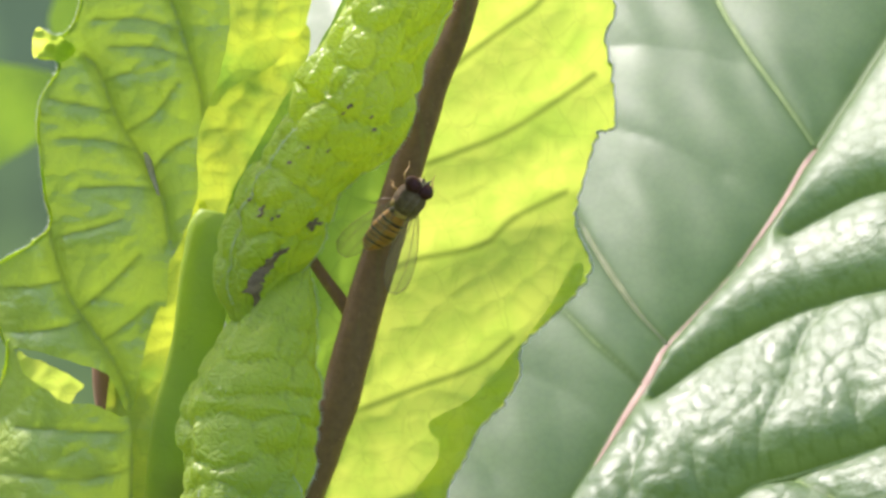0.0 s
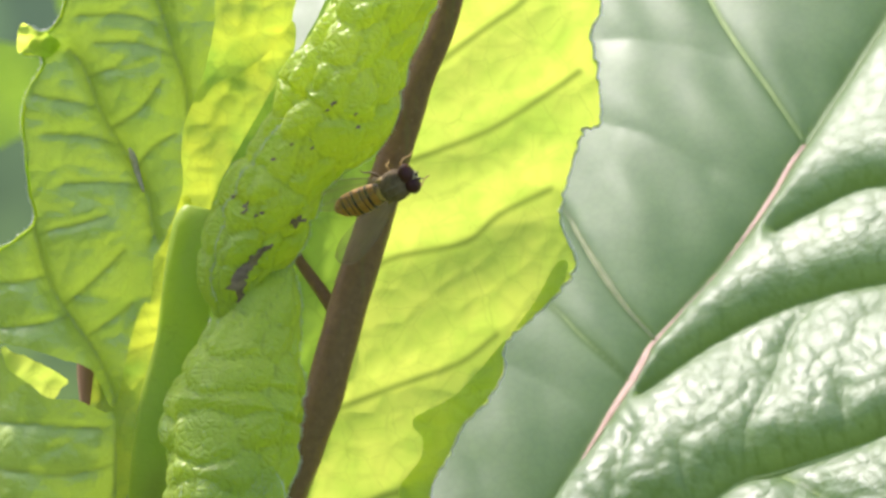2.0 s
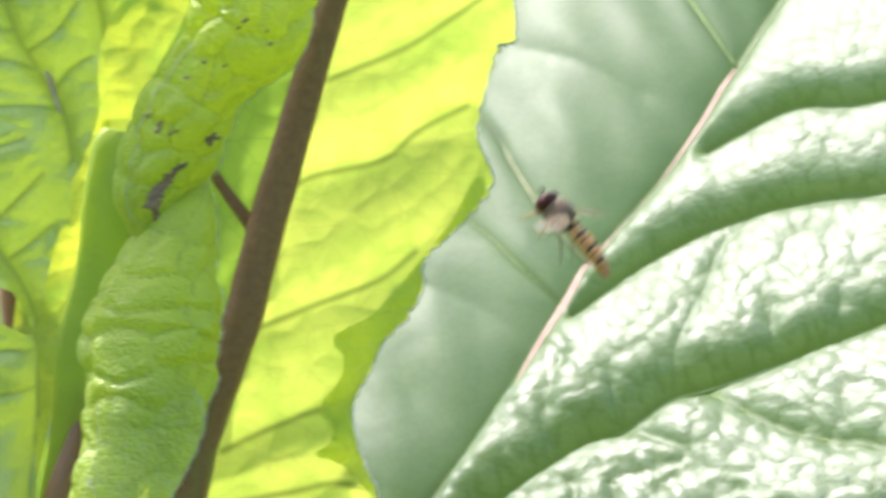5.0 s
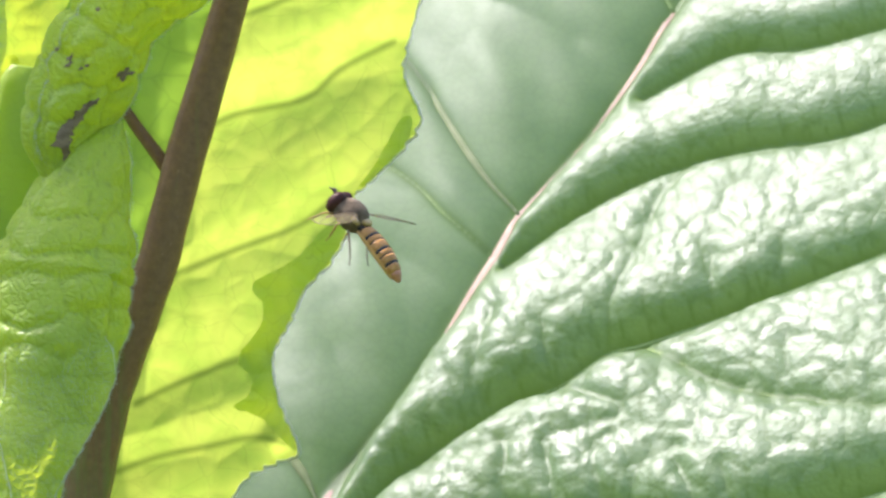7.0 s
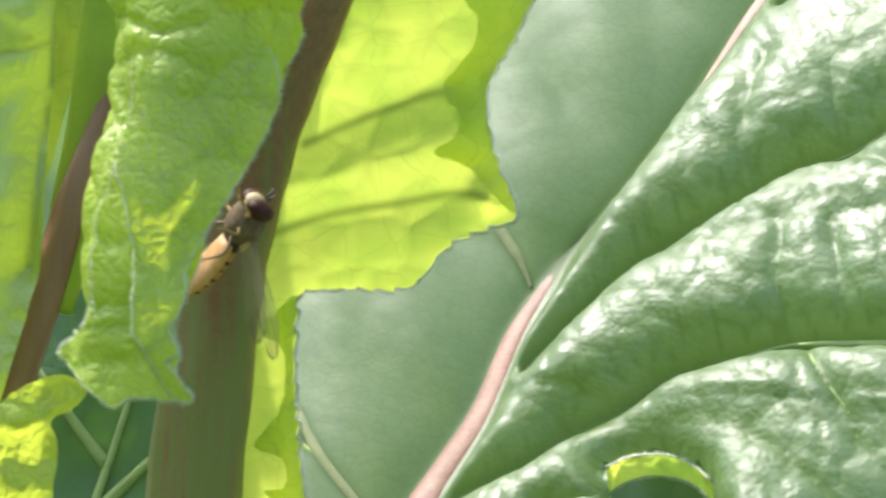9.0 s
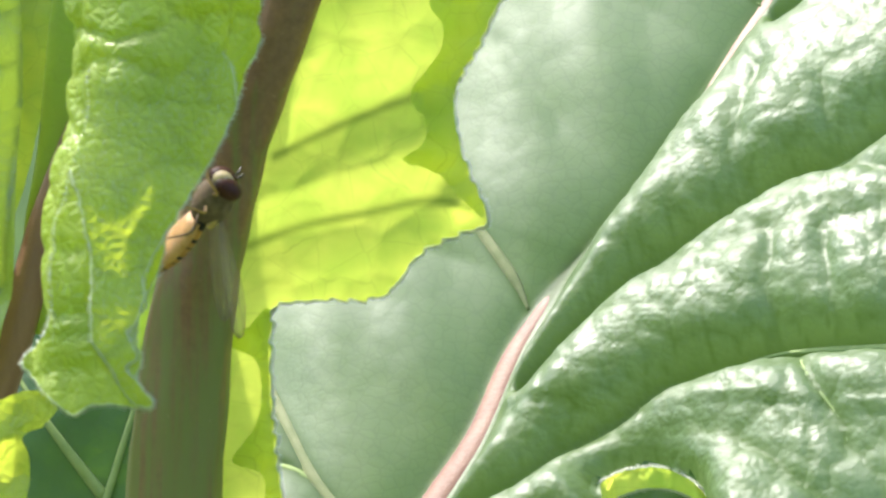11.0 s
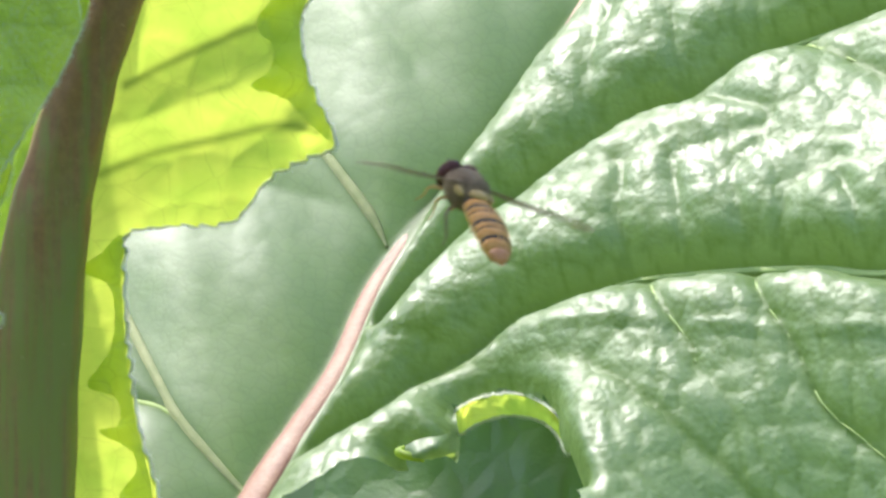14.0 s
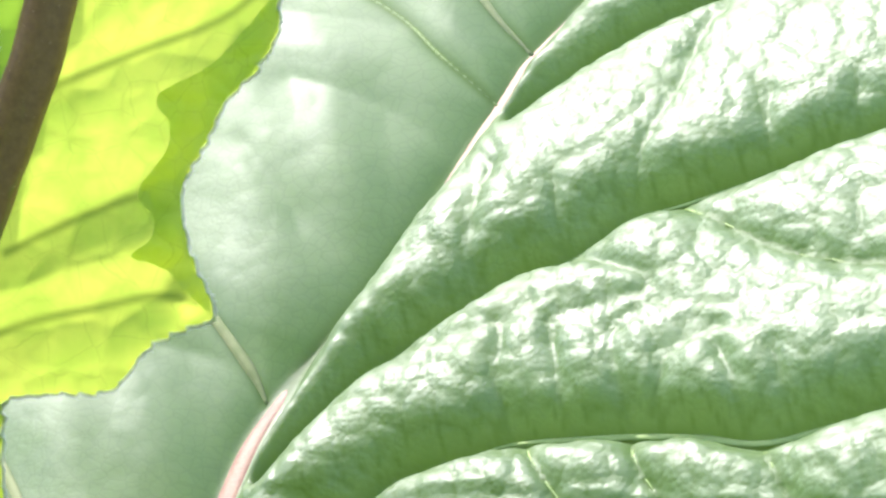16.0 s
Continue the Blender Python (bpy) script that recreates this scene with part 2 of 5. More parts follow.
# ---- shapes ----
def part(name, data, material, parent, label=""):
    """A mesh from (vertices in millimetres, faces, weights) as one object under a thing."""
    verts, faces = data[0], data[1]
    me = bpy.data.meshes.new(name)
    base, up = Vector(), parent
    while up:
        base, up = base + up.location, up.parent
    v = np.asarray(verts, float) * MM + np.array([0, 0, BASE_Z]) - np.array(base)
    me.from_pydata(v.tolist(), [], faces)
    me.polygons.foreach_set("use_smooth", [True] * len(me.polygons))
    if len(data) > 2:
        a = me.attributes.new("vein", "FLOAT", "POINT")
        a.data.foreach_set("value", np.asarray(data[2], float))
    if len(data) > 3:
        a = me.attributes.new("skin", "FLOAT", "POINT")
        a.data.foreach_set("value", np.asarray(data[3], float))
    me.materials.append(material)
    me.update()
    ob = new(name, me)
    if parent:
        ob.parent = parent
        ob.matrix_parent_inverse = Matrix()
    if label:
        tagged(ob, label)
    return ob


def thing(name, x, y, z, label, category, group="", kind=""):
    ob = new(name)
    ob.empty_display_size = 0.005
    ob.matrix_world = Matrix.Translation(at(x, y, z))
    ob.location = at(x, y, z)
    bpy.context.view_layer.update()
    return tagged(ob, label, category, group, kind)


def spline(points, n, closed=False):
    """Catmull-Rom through the points, n steps a span."""
    p = np.asarray(points, float)
    p = np.vstack([p[-1:], p, p[:2]]) if closed else np.vstack([2 * p[0] - p[1], p, 2 * p[-1] - p[-2]])
    out = []
    for i in range(len(p) - 3):
        a, b, c, d = p[i : i + 4]
        for t in np.arange(n) / n:
            out.append(0.5 * (2 * b + (c - a) * t + (2 * a - 5 * b + 4 * c - d) * t**2 + (3 * b - a - 3 * c + d) * t**3))
    if not closed:
        out.append(p[-2])
    return np.array(out)


def line_distance(x, z, lines):
    """Distance from each point to the nearest of some polylines."""
    best = np.full(x.shape, 1e3)
    for line in lines:
        q = spline(line, 4)
        for (ax, az), (bx, bz) in zip(q[:-1], q[1:]):
            dx, dz = bx - ax, bz - az
            t = np.clip(((x - ax) * dx + (z - az) * dz) / (dx * dx + dz * dz + 1e-9), 0, 1)
            best = np.minimum(best, np.hypot(x - ax - t * dx, z - az - t * dz))
    return best


def nearest(x, z, size, seed, squash=1.0):
    """Distances to the nearest two knots of an uneven net, in cell sizes."""
    rng = np.random.default_rng(seed)
    x0, z0 = x.min() - 2 * size, z.min() - 2 * size
    nx, nz = int((np.ptp(x)) / size) + 5, int(np.ptp(z) / (size * squash)) + 5
    gx, gz = np.meshgrid(np.arange(nx), np.arange(nz), indexing="ij")
    jx, jz = gx + rng.random((nx, nz)) * 0.9, gz + rng.random((nx, nz)) * 0.9
    u, w = (x - x0) / size, (z - z0) / (size * squash)
    iu, iw = u.astype(int), w.astype(int)
    f1, f2 = np.full(x.shape, 9.0), np.full(x.shape, 9.0)
    for a in (-2, -1, 0, 1, 2):
        for b in (-2, -1, 0, 1, 2):
            ca, cb = np.clip(iu + a, 0, nx - 1), np.clip(iw + b, 0, nz - 1)
            d = np.hypot(u - jx[ca, cb], w - jz[ca, cb])
            f2 = np.where(d < f1, f1, np.where((d < f2) & (d > f1), d, f2))
            f1 = np.minimum(f1, d)
    return f1, f2


def cells(x, z, size, seed, squash=1.0):
    """Distance to the border between the two nearest cells of an uneven net, in cell sizes."""
    f1, f2 = nearest(x, z, size, seed, squash)
    return f2 - f1


def domes(x, z, size, seed, squash=1.0):
    """Round blisters that meet in sharp grooves, 0 to 1."""
    return 1 - np.minimum(nearest(x, z, size, seed, squash)[0], 1.1) ** 2 / 1.21


def soft_cells(x, z, size, seed, squash=1.0):
    """Rounded pillows between shallow grooves, 0 to 1."""
    c = np.clip(cells(x, z, size, seed, squash) / 0.6, 0, 1)
    return 1 - (1 - c) ** 2


def valley(d, wide, power=1.1):
    """0 in the crease of a vein, rising steeply beside it and levelling off to 1."""
    return 1 - np.exp(-((d / wide) ** power))


def waves(x, z, size, seed):
    """Soft, uneven ups and downs between -1 and 1."""
    rng = np.random.default_rng(seed)
    s = 0
    for k in range(7):
        a, f, p = rng.random() * math.tau, (0.6 + rng.random()) / size, rng.random() * math.tau
        s = s + np.sin((x * math.cos(a) + z * math.sin(a)) * f * math.tau + p)
    return s / 4


def inside(x, z, poly):
    res = np.zeros(x.shape, bool)
    for (ax, az), (bx, bz) in zip(poly, np.roll(poly, -1, 0)):
        if az != bz:
            res ^= ((az > z) != (bz > z)) & (x < (bx - ax) * (z - az) / (bz - az) + ax)
    return res


def toothed(outline, n, tooth, deep, seed):
    """A closed margin with small uneven teeth."""
    q = spline(outline, n, True)
    rng = np.random.default_rng(seed)
    d = np.roll(q, -1, 0) - np.roll(q, 1, 0)
    ln = np.hypot(d[:, 0], d[:, 1])[:, None] + 1e-9
    nrm = np.c_[d[:, 1], -d[:, 0]] / ln
    s = np.cumsum(np.hypot(*(q - np.roll(q, 1, 0)).T))
    ph = (s / tooth + 0.35 * np.sin(s / tooth * 0.7 + seed)) % 1
    return q + nrm * (deep * (ph**1.5 - 0.4) * (0.6 + 0.4 * np.sin(s * 0.9 + seed)))[:, None]


def sheet(poly, depth, step, veins=(), vein_width=0.35):
    """A leaf blade: a fine net inside a margin in x and z, set to depth(x, z), its border drawn onto the margin."""
    (x0, z0), (x1, z1) = poly.min(0) - step, poly.max(0) + step
    gx, gz = np.meshgrid(np.arange(x0, x1 + step, step), np.arange(z0, z1 + step, step), indexing="ij")
    nx, nz = gx.shape
    mid = inside(gx[:-1, :-1] + step / 2, gz[:-1, :-1] + step / 2, poly)
    idx = np.arange(nx * nz).reshape(nx, nz)
    quads = np.stack([idx[:-1, :-1], idx[1:, :-1], idx[1:, 1:], idx[:-1, 1:]], -1)[mid]
    used = np.bincount(quads.ravel(), minlength=nx * nz)
    x, z = gx.ravel().copy(), gz.ravel().copy()
    for i in np.nonzero((used > 0) & (used < 4))[0]:
        a, b = poly, np.roll(poly, -1, 0)
        d = b - a
        t = np.clip(((x[i] - a[:, 0]) * d[:, 0] + (z[i] - a[:, 1]) * d[:, 1]) / ((d**2).sum(1) + 1e-12), 0, 1)
        c = a + t[:, None] * d
        k = np.argmin((c[:, 0] - x[i]) ** 2 + (c[:, 1] - z[i]) ** 2)
        x[i], z[i] = c[k]
    keep = np.nonzero(used)[0]
    new_of = np.full(nx * nz, -1)
    new_of[keep] = np.arange(len(keep))
    x, z = x[keep], z[keep]
    y = depth(x, z)
    w = np.exp(-((line_distance(x, z, veins) / vein_width) ** 2)) if veins else np.zeros(len(x))
    return np.c_[x, y, z], new_of[quads].tolist(), w * 0.9


def tube(path, radii, sides=10, flat=1.0, bump=None, cap=True, out=(0, 1.0, 0)):
    """A round, tapering tube along points in space; flat squeezes it along the way out."""
    p = np.asarray(path, float)
    n = len(p)
    r = np.interp(np.linspace(0, 1, n), np.linspace(0, 1, len(radii)), radii)
    tan = np.gradient(p, axis=0)
    tan /= np.linalg.norm(tan, axis=1)[:, None] + 1e-12
    verts, faces = [], []
    ref = np.array(out)
    for i in range(n):
        side = np.cross(tan[i], ref)
        side /= np.linalg.norm(side) + 1e-12
        front = np.cross(side, tan[i])
        for k in range(sides):
            a = math.tau * k / sides
            rr = r[i] * (1 + (bump(i, a) if bump else 0))
            verts.append(p[i] + side * rr * math.cos(a) + front * rr * flat * math.sin(a))
    for i in range(n - 1):
        for k in range(sides):
            j = (k + 1) % sides
            faces.append((i * sides + k, i * sides + j, (i + 1) * sides + j, (i + 1) * sides + k))
    if cap:
        faces.append(tuple(range(sides))[::-1])
        faces.append(tuple((n - 1) * sides + k for k in range(sides)))
    return np.array(verts), faces


def front_of(verts, x, z, reach=0.7):
    """The depth at which a lumpy body is first met from the front."""
    v = np.asarray(verts)
    near = v[np.hypot(v[:, 0] - x, v[:, 2] - z) < reach]
    return near[:, 1].min() if len(near) else v[np.argmin(np.hypot(v[:, 0] - x, v[:, 2] - z)), 1]


def patch(verts, x, z, rx, rz, seed, lift=0.05, turn=0.0):
    """A ragged thin scab lying on the front of a body."""
    rng = np.random.default_rng(seed)
    n, v = 18, []
    for ring in (0.0, 0.55, 1.0):
        for k in range(n):
            a = math.tau * k / n
            q = ring * (1 + (0.35 * rng.standard_normal() if ring == 1 else 0))
            dx, dz = rx * q * math.cos(a), rz * q * math.sin(a)
            px, pz = x + dx * math.cos(turn) - dz * math.sin(turn), z + dx * math.sin(turn) + dz * math.cos(turn)
            v.append((px, front_of(verts, px, pz, 0.45) - lift * (1.4 - ring), pz))
    f = [(i * n + k, i * n + (k + 1) % n, (i + 1) * n + (k + 1) % n, (i + 1) * n + k) for i in range(2) for k in range(n)]
    return v, f


def strip(verts, path, widths, seed, lift=0.1):
    """A ragged ribbon lying on the front of a body."""
    rng = np.random.default_rng(seed)
    q = spline(path, 5)
    w = np.interp(np.linspace(0, 1, len(q)), np.linspace(0, 1, len(widths)), widths)
    d = np.gradient(q, axis=0)
    d /= np.linalg.norm(d, axis=1)[:, None]
    v, f, n = [], [], 7
    for p, t, half in zip(q, d, w):
        for s in np.linspace(-1, 1, n):
            r = s * half * (1 + (0.3 * rng.standard_normal() if abs(s) == 1 else 0))
            x, z = p[0] - t[1] * r, p[1] + t[0] * r
            v.append((x, front_of(verts, x, z, 0.45) - lift * (1.2 - abs(s)), z))
    for i in range(len(q) - 1):
        for k in range(n - 1):
            f.append((i * n + k, i * n + k + 1, (i + 1) * n + k + 1, (i + 1) * n + k))
    return v, f


def hairs(roots, ways, length, r, seed):
    """Many fine tapering hairs in one mesh."""
    rng = np.random.default_rng(seed)
    v, f = [], []
    for p, w in zip(np.asarray(roots), np.asarray(ways)):
        w = w + 0.45 * rng.standard_normal(3)
        w = w / (np.linalg.norm(w) + 1e-9) * length * (0.5 + rng.random())
        s = np.cross(w, (0.3, 1, 0.2))
        s = s / (np.linalg.norm(s) + 1e-9) * r
        b = np.cross(w, s)
        b = b / (np.linalg.norm(b) + 1e-9) * r
        k = len(v)
        v += [p + s, p - 0.5 * s + 0.87 * b, p - 0.5 * s - 0.87 * b, p + w]
        f += [(k, k + 1, k + 3), (k + 1, k + 2, k + 3), (k + 2, k, k + 3)]
    return v, f


def margin_hairs(poly, depth, count, length, seed, start=0.0, end=1.0):
    rng = np.random.default_rng(seed)
    n = len(poly)
    i = rng.integers(int(start * n), int(end * n), count)
    t = rng.random(count)[:, None]
    nxt = poly[(i + 1) % n]
    p = poly[i] * (1 - t) + nxt * t
    d = nxt - poly[i]
    turn = np.sign((poly[:, 0] * np.roll(poly[:, 1], -1) - np.roll(poly[:, 0], -1) * poly[:, 1]).sum())
    nrm = turn * np.c_[d[:, 1], -d[:, 0]] / (np.linalg.norm(d, axis=1)[:, None] + 1e-9)
    return hairs(np.c_[p[:, 0], depth(p[:, 0], p[:, 1]) + 0.1, p[:, 1]], np.c_[nrm[:, 0], 0.35 * np.ones(count), nrm[:, 1]], length, 0.024, seed)


def skin_hairs(verts, faces, count, length, seed):
    """Short down standing on a body."""
    rng = np.random.default_rng(seed)
    v = np.asarray(verts)
    q = np.array([f for f in faces if len(f) == 4])[rng.integers(0, sum(len(f) == 4 for f in faces), count)]
    a, b, c = v[q[:, 0]], v[q[:, 1]], v[q[:, 3]]
    nrm = np.cross(b - a, c - a)
    nrm /= np.linalg.norm(nrm, axis=1)[:, None] + 1e-9
    return hairs(v[q].mean(1), nrm, length, 0.016, seed)


def on(depth, points, n=6, lift=0.0):
    """Points in x and z laid onto a surface, its small lumps smoothed out."""
    q = spline(points, n)
    y = depth(q[:, 0], q[:, 1])
    for _ in range(3):
        y[1:-1] = (y[:-2] + 2 * y[1:-1] + y[2:]) / 4
    return np.c_[q[:, 0], y - lift, q[:, 1]]


def rim(poly, depth, r, start=0.0, end=1.0, lift=0.0):
    """A thin round edge along a stretch of a margin."""
    n = len(poly)
    q = poly[int(start * n) : max(int(end * n), int(start * n) + 3)]
    return tube(np.c_[q[:, 0], depth(q[:, 0], q[:, 1]) - lift, q[:, 1]], [r, r], 6, cap=True)


# ---- ground and distance ----
def ground_sheet():
    v, f = [], []
    n = 60
    xs = np.sign(np.linspace(-1, 1, n)) * np.abs(np.linspace(-1, 1, n)) ** 3 * 400000
    for x in xs:
        for y in xs:
            v.append((x, y, -BASE_Z / MM + 12 * math.sin(x * 0.011) * math.cos(y * 0.013)))
    for i in range(n - 1):
        for k in range(n - 1):
            f.append((i * n + k, (i + 1) * n + k, (i + 1) * n + k + 1, i * n + k + 1))
    return tagged(part("ground", (v, f), SOIL, None), "dark soil with green litter under the plants", "ground", kind="structure")


ground_sheet()


def far_foliage():
    """The soft green distance around the plants, with a glow put into it."""
    m, nt, bsdf, out = nodes_of("self-lit foliage")
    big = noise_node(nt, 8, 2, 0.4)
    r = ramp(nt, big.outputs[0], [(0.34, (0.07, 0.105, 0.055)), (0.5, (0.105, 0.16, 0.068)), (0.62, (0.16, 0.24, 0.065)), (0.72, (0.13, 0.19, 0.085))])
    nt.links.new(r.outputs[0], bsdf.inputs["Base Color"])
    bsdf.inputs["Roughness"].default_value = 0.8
    # The foliage's own colour is emitted too, standing in for daylight on it.
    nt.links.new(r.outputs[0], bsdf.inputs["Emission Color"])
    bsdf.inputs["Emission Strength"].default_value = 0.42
    v, f = [], []
    # The added ring runs on unseen behind the camera to close the place.
    n = 96
    for i in range(n + 1):
        a = math.tau * i / n
        for k in range(13):
            h = -BASE_Z / MM + 1000 * k / 12
            rad = 2600 + 60 * math.sin(i % n * math.tau * 11 / n + k) - 18 * k
            v.append((rad * math.sin(a), rad * math.cos(a), h))
    for i in range(n):
        for k in range(12):
            f.append((i * 13 + k, (i + 1) * 13 + k, (i + 1) * 13 + k + 1, i * 13 + k + 1))
    return tagged(part("backdrop", (v, f), m, None), "soft green ring of distant foliage around the plants, given a glow", "backdrop", kind="structure")


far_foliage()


# ---- the large mature leaf ----
BIG_MID = [(-9, -61.5), (-3.8, -52.5), (-1.8, -49.3), (0.9, -45.0), (3.0, -39.8), (5.0, -36.5), (6.8, -33.8), (11.2, -28.4), (15.3, -22.7), (19.3, -16.6), (21.3, -13.7), (22.6, -11.5), (23.8, -9.6), (30.7, -2.2), (35.7, 4.4), (38.4, 8.7), (39.9, 10.7), (49, 24), (58, 38), (66, 50)]
BIG_LEFT = [
    [(4.2, -36.3), (3.5, -34.9), (2.1, -33.2), (0.1, -31.0), (-1.9, -28.8), (-6, -24)],
    [(23.8, -9.5), (21.5, -7.5), (19.4, -4.6), (17.8, -2.0), (16.3, 0.6), (10, 8), (2, 16)],
    [(39.9, 10.7), (37.3, 14.8), (34.8, 18.6), (32.8, 22.5), (31.9, 26.4), (31.3, 29.8), (29, 40)],
    [(-4.7, -53.9), (-6.6, -52.6), (-9.3, -50.3), (-11.2, -47.6), (-13.5, -44.0), (-16.6, -39.9), (-21, -33)],
    [(21.3, -13.7), (17.5, -11.2), (14.9, -9.0), (10.4, -6.6), (6.7, -4.0), (0, 1)],
    [(-9.3, -50.3), (-10.9, -49.8), (-13.2, -49.8), (-16.7, -50.1), (-23, -49)],
]
BIG_RIGHT = [
    [(-1.7, -51.3), (3.4, -48.8), (7.4, -46.1), (10.7, -44.4), (14.7, -41.8), (18.8, -40.6), (22.7, -39.4), (26.7, -39.0), (31.5, -38.7), (35.7, -38.7), (39.9, -39.0), (44.7, -37.8), (60, -33), (80, -27)],
    [(3.9, -42.1), (7.8, -38.3), (11.9, -34.6), (18.6, -30.4), (23.2, -27.7), (27.3, -26.1), (31.6, -23.3), (35.1, -22.3), (41.3, -20.2), (46.1, -18.4), (62, -12), (82, -4)],
    [(22.3, -15.0), (24.7, -13.5), (29.0, -10.7), (37.8, -6.1), (47.7, -3.6), (55.9, -2.3), (76, 5.5)],
    [(36.5, 1.5), (40.9, 3.8), (46.1, 5.8), (54.2, 6.4), (72, 12)],
]
# lesser veins: two that branch far, then the short ones that part the pillows
BIG_THIRD = [
    [(34.7, -22.7), (36.9, -24.2), (40.0, -25.9), (42.3, -26.9), (46.0, -28.0), (56, -29)],
    [(31.3, -38.9), (32.0, -41.6), (34.0, -44.5), (35.0, -47.1), (37.5, -48.8), (39.6, -50.5), (43, -56)],
    [(39.9, -39.1), (41.2, -41.9), (42.2, -44.1), (43.3, -46.2), (44.4, -47.9), (48, -54)],
    [(23.9, -39.3), (25.1, -42.0), (27.1, -44.6), (27.3, -45.7)],
    [(7.3, -45.9), (12.7, -45.4), (16.8, -45.4), (20.0, -45.9), (22.8, -47.4), (26.7, -49.8), (29.3, -51.6), (35, -58)],
]
BIG_SHORT = [
    [(22.7, -39.1), (22.7, -36.2), (23.1, -33.4)], [(27.1, -38.9), (26.8, -35.4), (26.4, -32.6)], [(31.3, -38.6), (30.9, -35.0), (31.4, -32.6), (34.4, -31.1)],
    [(33.2, -38.3), (34.3, -35.8), (35.1, -34.3), (38.3, -32.7)], [(39.1, -38.9), (38.9, -36.2), (38.2, -34.3)], [(42.2, -38.3), (42.0, -35.1)],
    [(25.6, -27.0), (28.9, -27.7), (32.9, -29.4), (34.0, -30.6)], [(27.2, -32.0), (30.0, -31.5), (33.2, -30.6)], [(14.3, -34.1), (18.5, -33.7), (22.7, -32.9), (25.1, -31.3)],
    [(31.8, -23.0), (33.2, -19.7), (36.0, -14.3)], [(41.5, -20.1), (42.2, -16.9), (42.5, -15.2)], [(48.0, -17.5), (48.6, -14.9)], [(20.4, -28.7), (20.6, -25.1), (21.8, -20.8)],
    [(26.7, -25.8), (26.7, -22.2)], [(36.0, -14.3), (37.5, -10), (40, -6.5)],
]
BIG_FAINT = [
    [(3.4, -20.1), (5.3, -22.4), (7.3, -24.6)], [(2.6, -10.0), (8.2, -9.9), (14.7, -9.6)], [(6.7, -14.7), (13.1, -15.7), (18.1, -17.9)], [(-6.4, -34.4), (-1.8, -34.5), (3.1, -34.6)],
    [(18.5, 9), (25, 8), (31, 6)], [(20, 17), (27, 17.5), (34, 17)],
]
BIG_EDGE = [(-11, -60), (-14.5, -55), (-18.5, -48), (-21, -38), (-23, -24), (-23.5, -8), (-21.2, 11.2), (-15.6, 30.4), (-1.5, 50.1), (23.6, 67.7), (53.2, 74.1), (73.9, 64.6), (89.3, 37.9), (93.9, 8.3), (88.6, -20), (78, -41.5), (62.1, -58.5), (41, -67.7), (26, -66),
            (20.6, -56.4), (19.5, -53.5), (18.5, -51.8), (17.8, -50.3), (17.4, -49.4), (17.1, -48.3), (16.3, -47.4), (15.0, -46.8), (13.7, -46.5), (12.1, -46.7), (10.9, -47.1), (9.9, -48.0), (10.1, -49.1), (10.1, -50.8), (8.6, -50.8), (6.3, -52.0), (3.9, -53.2), (0.4, -55.1), (-3.7, -56.8)]


BIG_HOLE = [(19.5, -53.5), (17.8, -50.3), (17.1, -48.3), (16.3, -47.4), (13.7, -46.5), (10.9, -47.1), (9.9, -48.0), (10.1, -50.8), (6.3, -52.0)]
BIG_NORMAL = np.array([-0.56, -1.0, 1.05]) / np.linalg.norm([-0.56, -1.0, 1.05])


def big_base(x, z):
    return 78 - 0.56 * x + 1.05 * z


